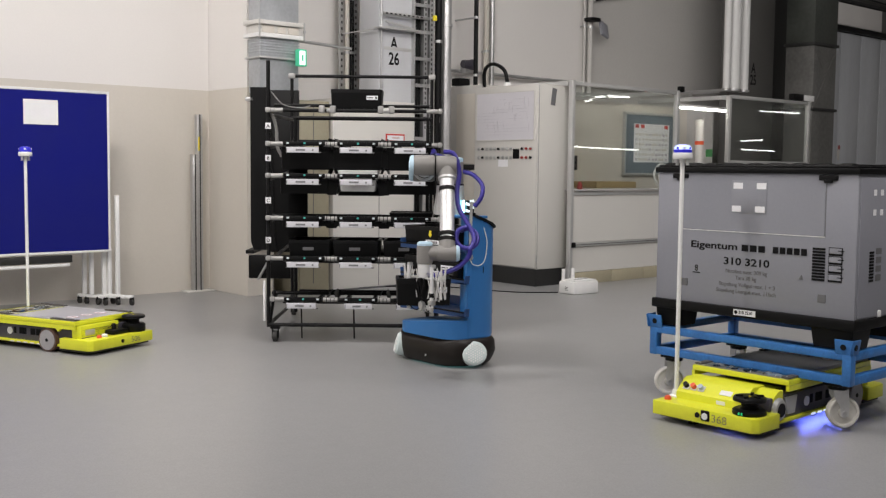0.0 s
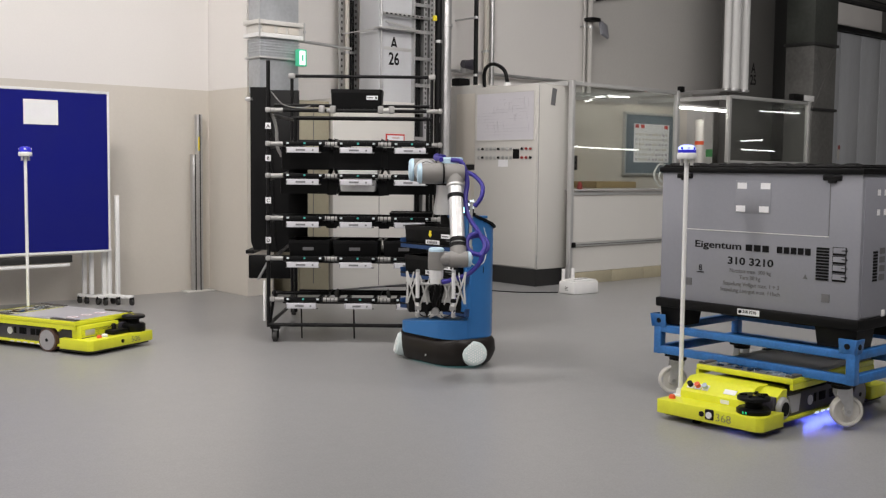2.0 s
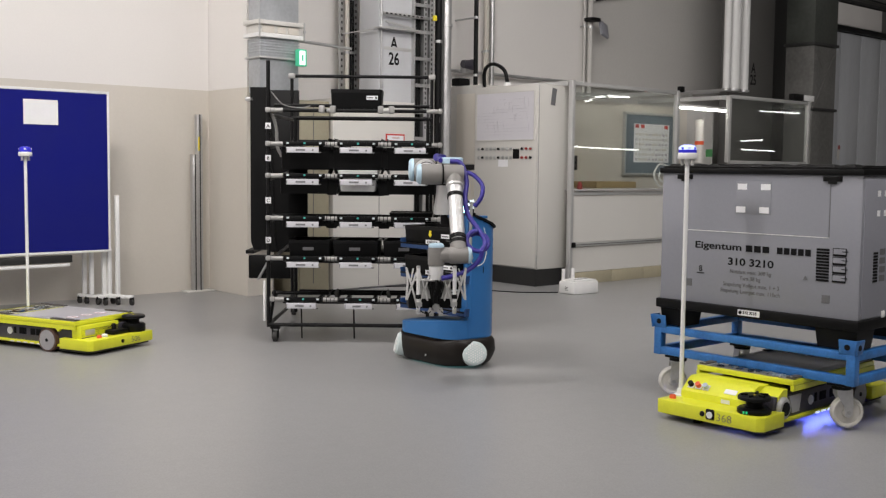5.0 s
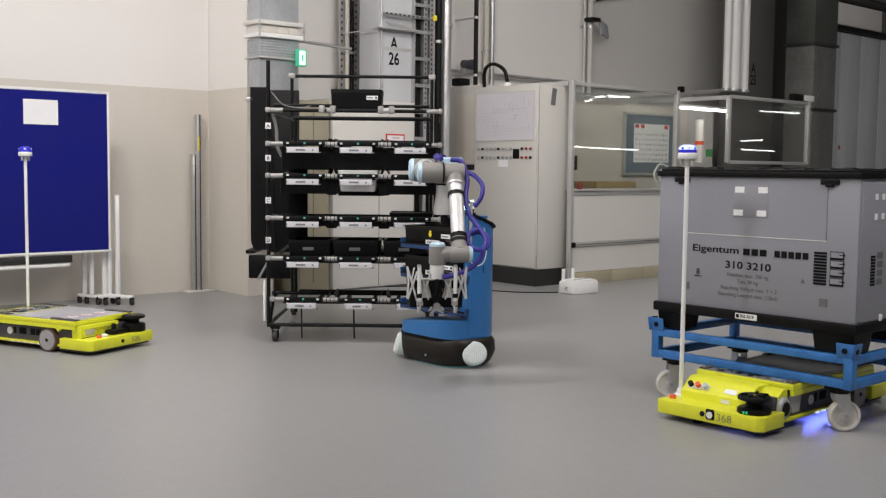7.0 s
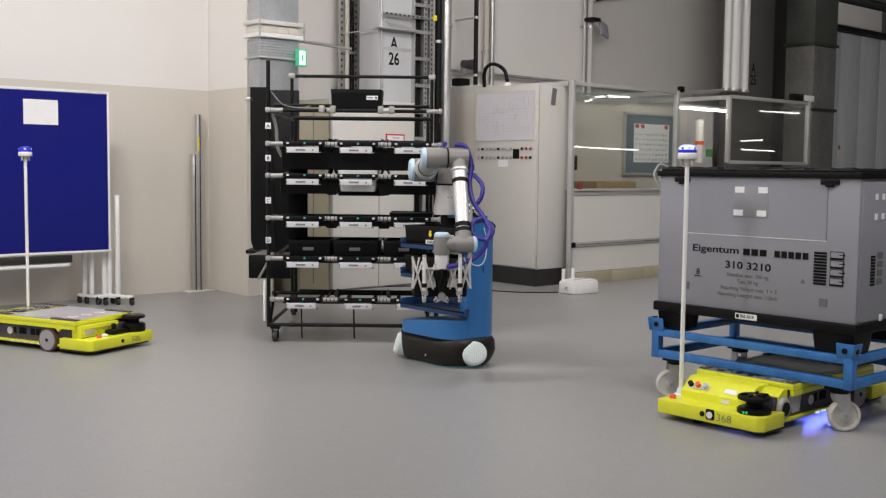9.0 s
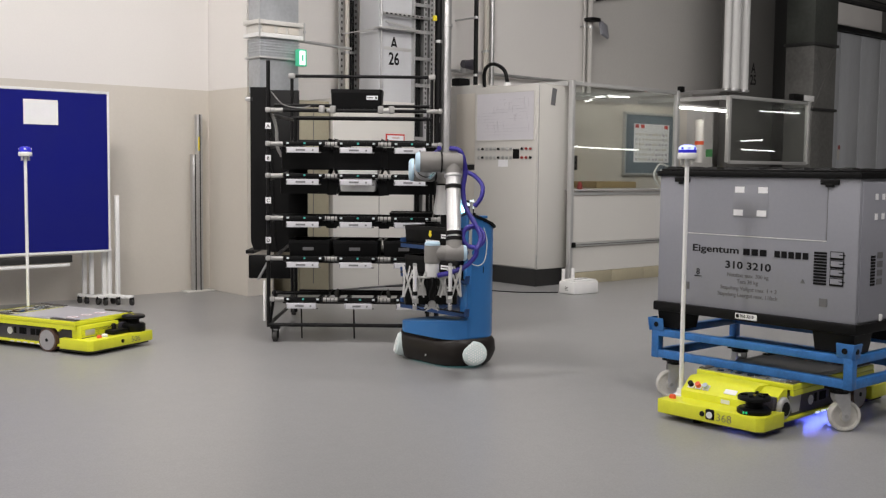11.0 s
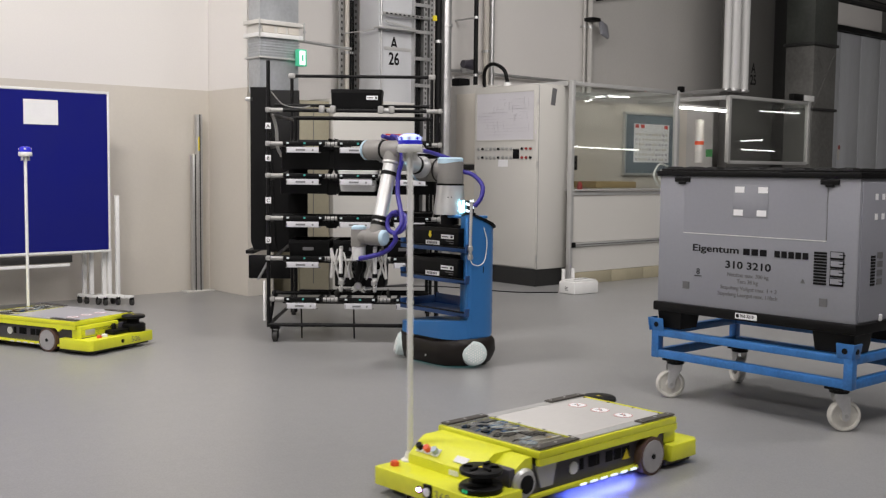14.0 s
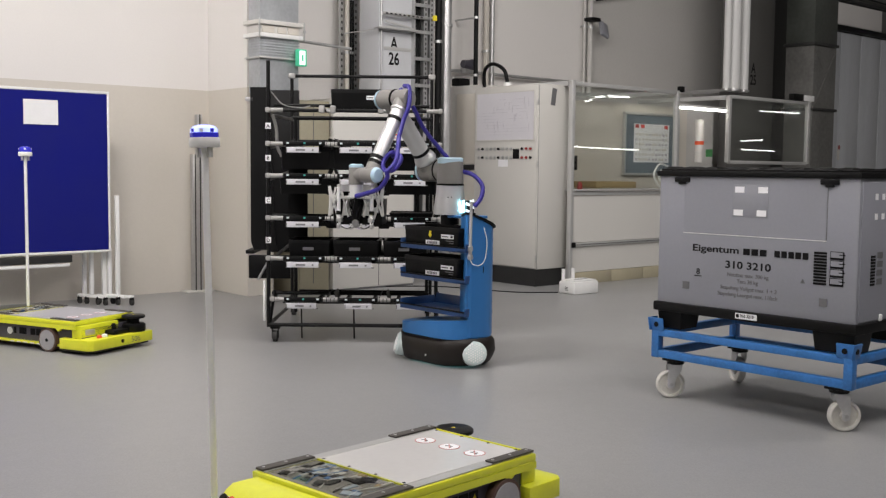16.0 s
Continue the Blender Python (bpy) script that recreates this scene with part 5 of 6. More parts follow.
ring = lambda k, z: [(x * k, y * k, z) for x, y in rounded(0.30, 0.28, 0.03, 4)]
loft(b, [ring(0.80, -0.100), ring(0.86, -0.090), ring(0.97, 0.045)])
part("tote_body", b, M_WPLASTIC, white_crate)
part("tote_rim", loft(nb(), [ring(0.98, 0.044), ring(0.99, 0.052), ring(0.96, 0.056)]), M_WPLASTIC, white_crate)


# ---- switch cabinet ----
cab = thing("switch_cabinet", pose(8.435, 8.04, 0), "light grey steel switch cabinet on a black plinth", "cabinet")
part("cabinet_plinth", bar((0.012, 0.012, 0.0), (0.50, 1.01, 0.192)), M_DARK, cab, "black plinth")
part("cabinet_body", bar((0.018, 0.0, 0.192), (0.50, 1.022, 2.232), 0.004), M_CAB, cab)
door = part("cabinet_door", bar((0.0, 0.010, 0.205), (0.020, 1.012, 2.22), 0.004), M_CAB, cab)
for z in (0.32, 1.35, 2.05):
    part("hinge", rod(nb(), (0.006, 0.004, z - 0.035), (0.006, 0.004, z + 0.035), 0.007), M_STEEL, door)
part("door_gap", bar((0.0195, -0.0015, 0.20), (0.0235, 0.001, 2.222)), M_INKGREY, cab)
sheet = part("wiring_plan", bar((-0.004, 0.055, 1.632), (0.001, 0.972, 2.165)), M_PLANPAPER, door, "framed circuit plan sheet")
for a, c in (((-0.007, 0.050, 1.625), (0.0, 0.977, 1.634)), ((-0.007, 0.050, 2.163), (0.0, 0.977, 2.172)), ((-0.007, 0.046, 1.625), (0.0, 0.056, 2.172)), ((-0.007, 0.970, 1.625), (0.0, 0.980, 2.172))):
    part("plan_frame", bar(a, c), M_CAB, sheet)
for k in range(46):
    y0, z0 = 0.12 + random.random() * 0.6, 1.69 + (k % 12) * 0.036
    part("plan_line", bar((-0.0056, y0, z0), (-0.004, y0 + 0.06 + random.random() * 0.22, z0 + 0.0022)), M_PLAN, sheet)
for k in range(22):
    y0, z0 = 0.10 + random.random() * 0.8, 1.67 + random.random() * 0.40
    part("plan_line", bar((-0.0056, y0, z0), (-0.004, y0 + 0.003, z0 + 0.03 + random.random() * 0.07)), M_PLAN, sheet)
for row, z in enumerate((1.531, 1.433)):
    for k in range(9):
        y = 0.933 - k * 0.066
        part("selector_plate", bar((-0.003, y - 0.018, z - 0.022), (0.0, y + 0.018, z + 0.022)), M_ALU, door)
        part("selector_knob", rod(nb(), (-0.022, y, z), (0.0, y, z), 0.013, seg=12), M_BLACK if k % 4 == 1 else M_STEEL, door)
    for k in range(3):
        y = 0.228 - k * 0.066
        part("button_plate", bar((-0.003, y - 0.018, z - 0.022), (0.0, y + 0.018, z + 0.022)), M_ALU, door)
        part("push_button", rod(nb(), (-0.020, y, z), (0.0, y, z), 0.014, seg=12), M_REDBTN if (k + row) % 3 else M_BLACK, door)
part("meter", bar((-0.012, 0.275, 1.42), (0.0, 0.37, 1.53), 0.004), M_BLACK, door, "black panel meter")
part("note", bar((-0.003, 0.455, 1.33), (0.0, 0.61, 1.41)), M_PAPER, door)
part("door_lock", rod(nb(), (-0.014, 0.985, 1.25), (0.0, 0.985, 1.25), 0.012), M_STEEL, door)
part("side_strip", box((0.07, 0.004, 0.19), (0.25, -0.003, 2.11), (0, 8, 0)), M_INKGREY, cab, "grey tape strip")
part("top_plate", bar((0.02, 0.01, 2.232), (0.49, 1.01, 2.246), 0.003), M_CAB, cab)
part("cable_gland", lathe(nb(), [(0.05, 2.246), (0.05, 2.27), (0.03, 2.30)], 16, pose(0.18, 0.66, 0)), M_WPLASTIC, cab)
b = hose(nb(), [(0.18, 0.66, 2.29), (0.16, 0.70, 2.44), (0.14, 0.86, 2.52), (0.16, 1.02, 2.46), (0.20, 1.07, 2.25), (0.22, 1.08, 1.9)], 0.022, 10, 7)
part("cable", b, M_BLACK, cab, "thick black cable loop")
# older cabinet between the switch cabinet and the wall
c2 = thing("wall_cabinet", pose(8.60, 9.10, 0), "beige narrow steel cabinet with grey frame", "cabinet")
part("cabinet_body", bar((0.02, 0.0, 0.0), (0.4, 0.70, 2.30), 0.004), M_GREYWALL, c2)
part("cabinet_door", bar((0.0, 0.13, 1.36), (0.022, 0.46, 2.20), 0.004), M_CREAM, c2)
part("cabinet_door", bar((0.0, 0.13, 0.10), (0.022, 0.46, 1.28), 0.004), M_CREAM, c2)
part("seam_strip", bar((-0.004, 0.05, 1.29), (0.018, 0.60, 1.35), 0.003), M_DARK, c2)
part("top_box", bar((0.02, 0.44, 2.31), (0.20, 0.58, 2.40), 0.006), M_BLACK, c2)

# ---- glazed enclosure beside the cabinet ----
EY = 7.926
enc = thing("enclosure", Matrix(), "aluminium framed glass enclosure with off-white lower panels", "enclosure")
for x, lo, hi in ((8.875, 0.02, 2.30), (10.80, 0.02, 2.29), (11.93, 1.42, 2.29), (13.90, 1.42, 2.31)):
    part("post", bar((x - 0.024, EY - 0.02, lo), (x + 0.024, EY + 0.04, hi), 0.004), M_ALU, enc)
for x0, x1, z in ((8.905, 10.77, 2.265), (8.905, 10.77, 1.035), (8.905, 10.77, 0.455), (11.96, 13.87, 2.28), (11.96, 13.87, 1.425)):
    part("rail", bar((x0, EY - 0.015, z - 0.022), (x1, EY + 0.035, z + 0.022), 0.004), M_ALU, enc)
part("rail_groove", bar((8.905, EY - 0.019, 0.452), (10.77, EY - 0.014, 0.458)), M_DARK, enc)
part("ledge", bar((8.905, EY - 0.04, 1.064), (10.77, EY + 0.45, 1.080), 0.003), M_ALU, enc)
part("lower_panel", bar((8.905, EY, 0.483), (10.77, EY + 0.02, 1.007)), M_OFFWHITE, enc)
part("lower_panel", bar((8.905, EY + 0.01, 0.14), (10.77, EY + 0.03, 0.427)), M_OFFWHITE, enc)
part("black_joint", box((0.06, 0.03, 0.06), (8.905, EY - 0.02, 0.455), bevel=0.006), M_BLACK, enc)
for x0, x1 in ((8.905, 9.60), (9.605, 10.20), (10.205, 10.80), (10.805, 11.6)):
    part("skirting", bar((x0, EY - 0.005, 0.0), (x1, EY + 0.03, 0.135), 0.003), M_SKIRT, enc, "beige tiled skirting")
for x0, x1, z0, z1 in ((8.905, 10.77, 1.085, 2.237), (11.96, 13.87, 1.453, 2.252)):
    pane = part("pane", bar((x0, EY + 0.006, z0), (x1, EY + 0.012, z1)), M_GLASS, enc, "clear reflecting pane")
    pane.visible_shadow = False
# side and back frame of the enclosure
part("rail", bar((8.85, EY + 0.05, 2.24), (8.90, 9.6, 2.295), 0.004), M_ALU, enc)
part("rail", bar((10.775, EY + 0.05, 2.24), (10.825, 9.6, 2.295), 0.004), M_ALU, enc)
part("rail", bar((11.905, EY + 0.05, 2.24), (11.955, 9.4, 2.295), 0.004), M_ALU, enc)
part("rail", bar((8.905, 9.0, 2.24), (10.77, 9.05, 2.29), 0.004), M_ALU, enc)
part("corner_bracket", box((0.09, 0.05, 0.07), (10.87, EY, 2.31), bevel=0.006), M_BLACK, enc)
part("corner_box", bar((13.45, EY - 0.03, 2.31), (13.72, EY + 0.05, 2.40), 0.004), M_BLACK, enc)
part("corner_box", bar((13.72, EY - 0.03, 2.31), (14.0, EY + 0.05, 2.39), 0.004), M_WPLASTIC, enc)
# inside: cream back panel with a framed chart, tube lamp, pipe, small clutter
setting("wall_partition", bar((9.9, 9.10, 0.0), (12.64, 9.16, 2.20)), M_CREAM, "cream partition wall behind the glass", "wall")
setting("wall_partition_panel", bar((12.66, 9.12, 0.0), (13.32, 9.16, 2.24)), M_GREYWALL, "off-white panel beside the cream partition", "wall")
chart = thing("notice_board", pose(11.22, 9.06, 0), "grey framed notice board with a printed chart", "notice board")
part("board_back", bar((0.0, 0.005, 1.265), (1.155, 0.03, 2.06)), M_CHART, chart)
for a, c in (((-0.03, -0.01, 1.235), (1.185, 0.035, 1.268)), ((-0.03, -0.01, 2.057), (1.185, 0.035, 2.09)), ((-0.03, -0.01, 1.268), (0.003, 0.035, 2.057)), ((1.152, -0.01, 1.268), (1.185, 0.035, 2.057))):
    part("board_frame", bar(a, c, 0.003), M_ALU, chart)
paper = part("chart_sheet", bar((0.18, 0.0, 1.415), (0.955, 0.006, 1.94)), M_PAPER, chart, "white printed chart")
for k in range(60):
    u, z = 0.21 + (k % 10) * 0.073, 1.44 + (k // 10) * 0.068
    part("chart_mark", bar((u, -0.003, z), (u + 0.03 + 0.03 * random.random(), 0.0, z + 0.03)), random.choice((M_PLAN, M_CREAM, M_PLAN, M_OFFWHITE)), paper)
for u in (0.20, 0.32, 0.84):
    part("chart_mark", bar((u, -0.003, 1.88), (u + 0.08, 0.0, 1.93)), M_INKRED, paper)
lampt = thing("tube_lamp", pose(11.25, 8.2, 2.11), "lit fluorescent tube lamp in the enclosure", "lamp")
part("lamp_body", bar((0.0, 0.0, 0.02), (1.1, 0.08, 0.05), 0.004), M_WPLASTIC, lampt)
part("tube", rod(nb(), (0.02, 0.03, 0.005), (1.08, 0.03, 0.005), 0.014), M_TUBE, lampt, "glowing tube")
pipe = thing("pipe", pose(9.85, 9.0, 0), "grey insulated upright pipe", "pipe")
part("pipe_body", lathe(nb(), [(0.16, 0.0), (0.16, 1.38), (0.13, 1.40), (0.13, 2.2)], 24), M_CAB, pipe)
part("black_handle", bar((0.10, -0.16, 1.30), (0.16, -0.13, 1.48), 0.006), M_BLACK, pipe)
shelf_wood = single("wooden_ledge", bar((9.98, 8.5, 1.08), (10.76, 9.0, 1.16), 0.004), M_WOOD, Matrix(), "brown wooden ledge behind the glass", "ledge")
cup = single("red_bottle", lathe(nb(), [(0.03, 1.08), (0.032, 1.13), (0.02, 1.15), (0.012, 1.17)], 12, pose(9.16, 8.05, 0)), M_REDBTN, Matrix(), "small red and white spray bottle", "bottle")
ring_c = thing("cable_coil", Matrix(), "white cable coil hanging beside the glass", "cable")
part("coil", hose(nb(), [(10.70, EY + 0.06, 1.10), (10.55, EY + 0.06, 1.12), (10.45, EY + 0.06, 1.25), (10.55, EY + 0.06, 1.38), (10.72, EY + 0.06, 1.36)], 0.012, 8, 7), M_WPLASTIC, ring_c)
part("coil", hose(nb(), [(10.70, EY + 0.07, 1.14), (10.60, EY + 0.07, 1.18), (10.56, EY + 0.07, 1.24), (10.62, EY + 0.07, 1.31), (10.74, EY + 0.07, 1.30)], 0.012, 8, 7), M_WPLASTIC, ring_c)
tank = thing("wash_bottle", pose(12.1, 8.5, 0), "clear bottle with orange and green label", "bottle")
part("bottle_body", rod(nb(), (0, 0, 1.42), (0, 0, 2.0), 0.06, seg=18), M_GREYWALL, tank)
part("bottle_band", rod(nb(), (0, 0, 1.66), (0, 0, 1.71), 0.062, seg=18), M_ORANGE, tank, "orange band")
part("green_label", bar((0.07, -0.08, 1.50), (0.20, -0.06, 1.60)), M_GREENPAINT, tank)

# ---- small network box on the floor ----
router = thing("network_box", pose(8.39, 7.36, 0, 0, 0, -4), "white plastic box with two stub antennas on the floor", "network device")
part("case", bar((-0.18, -0.12, 0.0), (0.18, 0.12, 0.135), 0.02), M_WPLASTIC, router)
part("case_top", bar((-0.15, -0.10, 0.134), (0.16, 0.10, 0.150), 0.01), M_WPLASTIC, router)
part("slot", bar((-0.10, -0.03, 0.150), (0.10, -0.02, 0.1525)), M_INKGREY, router)
for k, s in enumerate((0.06, 0.075, 0.09)):
    part("mark_bar", bar((-0.1825, -0.02, s - 0.02), (-0.1785, 0.02, s - 0.014)), M_INKGREY, router)
for x, y in ((-0.13, 0.10), (0.02, 0.11)):
    part("antenna", rod(nb(), (x, y, 0.13), (x, y, 0.255), 0.019, seg=14), M_WPLASTIC, router)
wire = thing("floor_cable", Matrix(), "thin black cable lying on the floor", "cable")
part("cable_run", hose(nb(), [(8.22, 7.50, 0.006), (7.9, 7.75, 0.006), (7.75, 8.1, 0.006), (7.6, 8.6, 0.006), (7.3, 8.9, 0.006), (6.8, 9.1, 0.006)], 0.006, 6, 6), M_BLACK, wire)

# ---- blue pin board on a white rolling stand ----
pin = thing("pin_board", pose(2.62, 9.33, 0), "blue felt pin board with white frame on a rolling stand", "pin board")
part("felt", bar((0.02, 0.004, 0.52), (1.463, 0.024, 1.95)), M_BLUEBOARD, pin, "deep blue felt")
for a, c in (((0.0, 0.0, 0.50), (1.483, 0.03, 0.522)), ((0.0, 0.0, 1.948), (1.483, 0.03, 1.972)), ((0.0, 0.0, 0.522), (0.022, 0.03, 1.948)), ((1.461, 0.0, 0.522), (1.483, 0.03, 1.948))):
    part("board_frame", bar(a, c, 0.004), M_WPLASTIC, pin, "white frame")
part("note_sheet", bar((0.703, -0.002, 1.652), (1.006, 0.003, 1.870)), M_PAPER, pin, "white paper sheet")
part("under_rail", bar((0.0, 0.01, 0.42), (1.12, 0.05, 0.485), 0.004), M_DARK, pin)
part("white_rail", bar((0.0, -0.01, 0.385), (1.09, 0.02, 0.412), 0.004), M_WPLASTIC, pin)
for k, (x, y, top, z0) in enumerate(((1.555, 0.03, 1.02, 0.07), (1.505, 0.10, 0.53, 0.07), (1.465, 0.13, 0.53, 0.07), (1.365, 0.18, 0.52, 0.07), (1.330, 0.26, 0.48, 0.06))):
    part("stand_post", bar((x - 0.018, y - 0.018, z0), (x + 0.018, y + 0.018, top), 0.004), M_WPLASTIC, pin, "white stand post")
    foot = part("stand_foot", box((0.036, 0.26, 0.03), (x + 0.02, y - 0.05, 0.078), (0, 0, 24), 0.006), M_WPLASTIC, pin)
    for s in (-1, 1):
        if k != 1:
            q = Vector((x + 0.02 - s * 0.045, y - 0.05 + s * 0.105, 0.032))
            part("castor_wheel", rod(nb(), q + Vector((-0.012, 0, 0)), q + Vector((0.012, 0, 0)), 0.032, seg=18), M_RUBBER, foot)
            part("castor_cover", box((0.035, 0.04, 0.03), q + Vector((0, 0, 0.03)), bevel=0.006), M_BLACK, foot)

# ---- two loose profiles leaning in the corner ----
for x, w, top, lab in ((5.225, 0.055, 1.42, "short aluminium profile standing by the wall"), (5.280, 0.06, 1.83, "long aluminium profile standing by the wall")):
    pr = thing("aluminium_profile", pose(x, 9.84, 0), lab, "profile", "profiles by the wall")
    part("profile_body", bar((-w / 2, -0.03, 0.0), (w / 2, 0.03, top), 0.004), M_STEEL, pr)
    part("profile_groove", bar((-0.006, -0.033, 0.0), (0.006, -0.028, top)), M_DARK, pr)
    if top > 1.5:
        part("sticker", bar((-0.02, -0.0335, 1.46), (-0.007, -0.031, 1.60)), M_YELLOWINK, pr)
part_base = single("floor_rail", bar((5.10, 9.76, 0.0), (5.42, 9.90, 0.018), 0.003), M_OFFWHITE, Matrix(), "pale floor plate in the corner", "plate")

# ---- wall screen bracketed to the pier, black, seen from behind the rack ----
scr = thing("wall_screen", Matrix.Translation(seen(-1.78, 9.86, 0)) @ pose(0, 0, 0, 0, 0, -41.32), "tall black panel on wall brackets beside the rack", "panel")
b = nb()
loft(b, [[(-0.0, 0.0, 0.52), (0.22, 0.0, 0.52), (0.22, 0.05, 0.52), (0.0, 0.05, 0.52)], [(-0.03, 0.0, 0.60), (0.20, 0.0, 0.60), (0.20, 0.05, 0.60), (-0.03, 0.05, 0.60)], [(-0.03, 0.0, 2.04), (0.145, 0.0, 2.04), (0.145, 0.05, 2.04), (-0.03, 0.05, 2.04)]])
part("panel_front", b, M_BLACK, scr)
part("panel_side", bar((0.15, 0.012, 0.50), (0.42, 0.06, 2.015), 0.004), M_BLACK, scr)
part("panel_foot", box((0.42, 0.06, 0.22), (0.16, 0.02, 0.36), (0, 0, 0), 0.01), M_BLACK, scr)
part("foot_strut", rod(nb(), (0.04, -0.02, 0.24), (0.14, -0.02, 0.42), 0.012), M_STEEL, scr)
for z in (1.93, 0.50):
    part("bracket", bar((-0.08, 0.0, z - 0.018), (0.0, 0.80, z + 0.018), 0.006), M_STEEL if z > 1 else M_BLACKSTEEL, scr)

# ---- grey air duct above the pier ----
duct = thing("air_duct", pose(5.41, 8.85, 0), "galvanised air duct with flange frames and clamps", "air duct")
part("duct_body", bar((0.0, 0.0, 2.02), (0.44, 0.21, 5.6), 0.004), M_GALV, duct)
for z, h, out, mt in ((2.355, 0.009, 0.030, M_ALU), (2.567, 0.020, 0.045, M_WPLASTIC), (2.690, 0.020, 0.045, M_OFFWHITE)):
    part("flange", bar((-out, -out, z - h), (0.44 + out, 0.24, z + h), 0.004), mt, duct)
for k in range(6):
    part("rib", bar((-0.008, -0.008, 2.383 + k * 0.026), (0.448, 0.215, 2.396 + k * 0.026), 0.003), M_GALV, duct)
part("collar", bar((-0.012, -0.012, 2.588), (0.452, 0.22, 2.669), 0.004), M_OFFWHITE, duct)
for x0, x1 in ((0.02, 0.15), (0.19, 0.28), (0.31, 0.43)):
    part("collar_plate", bar((x0, -0.020, 2.595), (x1, -0.010, 2.662), 0.002), M_CREAM, duct)
for x in (-0.035, 0.475):
    part("flange_clamp", bar((x - 0.008, -0.055, 2.53), (x + 0.008, -0.046, 2.72), 0.003), M_ALU, duct)
    part("flange_bolt", rod(nb(), (x, -0.062, 2.628), (x, -0.045, 2.628), 0.014, seg=8), M_STEEL, duct)
sign = thing("exit_sign", pose(5.79, 8.76, 2.29), "lit green and white exit sign", "sign")
part("sign_case", bar((0.0, 0.0, 0.0), (0.10, 0.06, 0.165), 0.006), M_EXIT, sign)
part("sign_face", bar((0.012, -0.004, 0.014), (0.078, 0.001, 0.150)), M_EXITW, sign)
part("sign_mark", bar((0.035, -0.006, 0.05), (0.055, -0.003, 0.11)), M_EXIT, sign)

# ---- pipes, cables and trays on the wall behind ----
WY = WALL_Y - 0.08


def upright_pipe(x, y, r, z0, z1, material, label, rings=()):
    p = thing("wall_pipe", pose(x, y, 0), label, "pipe", "upright wall pipes")
    part("pipe_run", rod(nb(), (0, 0, z0), (0, 0, z1), r, seg=16), material, p)
    for z in rings:
        part("pipe_clip", rod(nb(), (0, 0, z - 0.015), (0, 0, z + 0.015), r * 1.25, seg=16), M_STEEL, p)
        part("clip_arm", bar((-0.01, 0, z - 0.01), (0.01, WALL_Y - y, z + 0.01)), M_STEEL, p)
    return p


upright_pipe(8.125, 9.22, 0.058, 0.3, 5.6, M_STEEL, "grey steel wall pipe", (2.35, 2.95))
upright_pipe(8.90, WY - 0.3, 0.028, 0.5, 5.6, M_BLACK, "black cable conduit on the wall", (2.45, 3.15))
upright_pipe(9.36, WY, 0.035, 2.2, 5.6, M_CREAM, "yellowed upright wall pipe", (2.8,))
upright_pipe(9.46, WY, 0.03, 2.2, 5.6, M_STEEL, "thin grey wall pipe", (2.8,))
upright_pipe(11.365, WY, 0.038, 2.2, 5.6, M_GREYWALL, "grey painted wall downpipe", (3.3,))
upright_pipe(11.245, WY, 0.020, 2.2, 5.6, M_GREYWALL, "thin grey painted wall conduit", (3.3,))
upright_pipe(7.096, WY - 0.1, 0.026, 1.8, 5.6, M_CREAM, "yellowed cable on the wall", (2.6, 3.2))
upright_pipe(7.146, WY - 0.1, 0.012, 1.8, 5.6, M_BLACK, "black cable on the wall", (2.6, 3.2))
upright_pipe(7.180, WY - 0.1, 0.013, 1.8, 5.6, M_BLACK, "thin black cable on the wall", (2.6, 3.2))
for x0, x1, n, y, lab in ((7.02, 7.07, 0, 9.65, "perforated steel rail on the wall"), (7.215, 7.265, 0, 9.65, "perforated steel rail on the wall")):
    r = thing("cable_rail", pose(x0, y + 0.13, 0), lab, "rail", "perforated rails")
    part("rail_body", bar((0, 0, 1.7), (x1 - x0, 0.03, 5.6)), M_STEEL, r)
    for k in range(26):
        part("rail_hole", bar((0.015, -0.002, 1.8 + k * 0.07), (0.035, 0.001, 1.83 + k * 0.07)), M_DARK, r)
tray = thing("cable_ladder", pose(7.585, 9.15, 0), "steel cable ladder with black cables", "cable ladder")
for x, w in ((0.0, 0.012), (0.140, 0.055), (0.228, 0.058)):
    side = part("ladder_side", bar((x, 0, 0.4), (x + w, 0.06, 5.6)), M_STEEL, tray)
    if w > 0.05:
        for k in range(30):
            part("ladder_slot", bar((x + w * 0.35, -0.002, 1.75 + k * 0.055), (x + w * 0.65, 0.001, 1.78 + k * 0.055)), M_DARK, side)
for k in range(13):
    part("ladder_rung", bar((0.012, -0.012, 0.43 + k * 0.297), (0.228, -0.001, 0.468 + k * 0.297)), M_STEEL, tray)
for x, r in ((0.036, 0.022), (0.078, 0.022), (0.117, 0.020), (0.208, 0.014)):
    part("ladder_cable", rod(nb(), (x, 0.06, 0.4), (x, 0.06, 5.6), r, seg=10), M_BLACK, tray)
part("yellow_tag", bar((0.27, -0.015, 2.97), (0.32, 0.0, 3.03)), M_YELLOWINK, tray)
upright_pipe(7.985, 9.2, 0.04, 0.4, 5.6, M_BLACK, "thick black cable bundle", (2.75,))
br = thing("cable_bracket", Matrix(), "steel cable brackets on the column", "bracket")
arm = part("bracket_or_shadow_bar", bar((7.135, 9.12, 2.965), (7.79, 9.15, 3.000), 0.003), M_STEEL, br, "perforated steel arm")
for k in range(9):
    part("arm_hole", bar((7.155 + k * 0.062, 9.117, 2.975), (7.185 + k * 0.062, 9.121, 2.990)), M_DARK, arm)
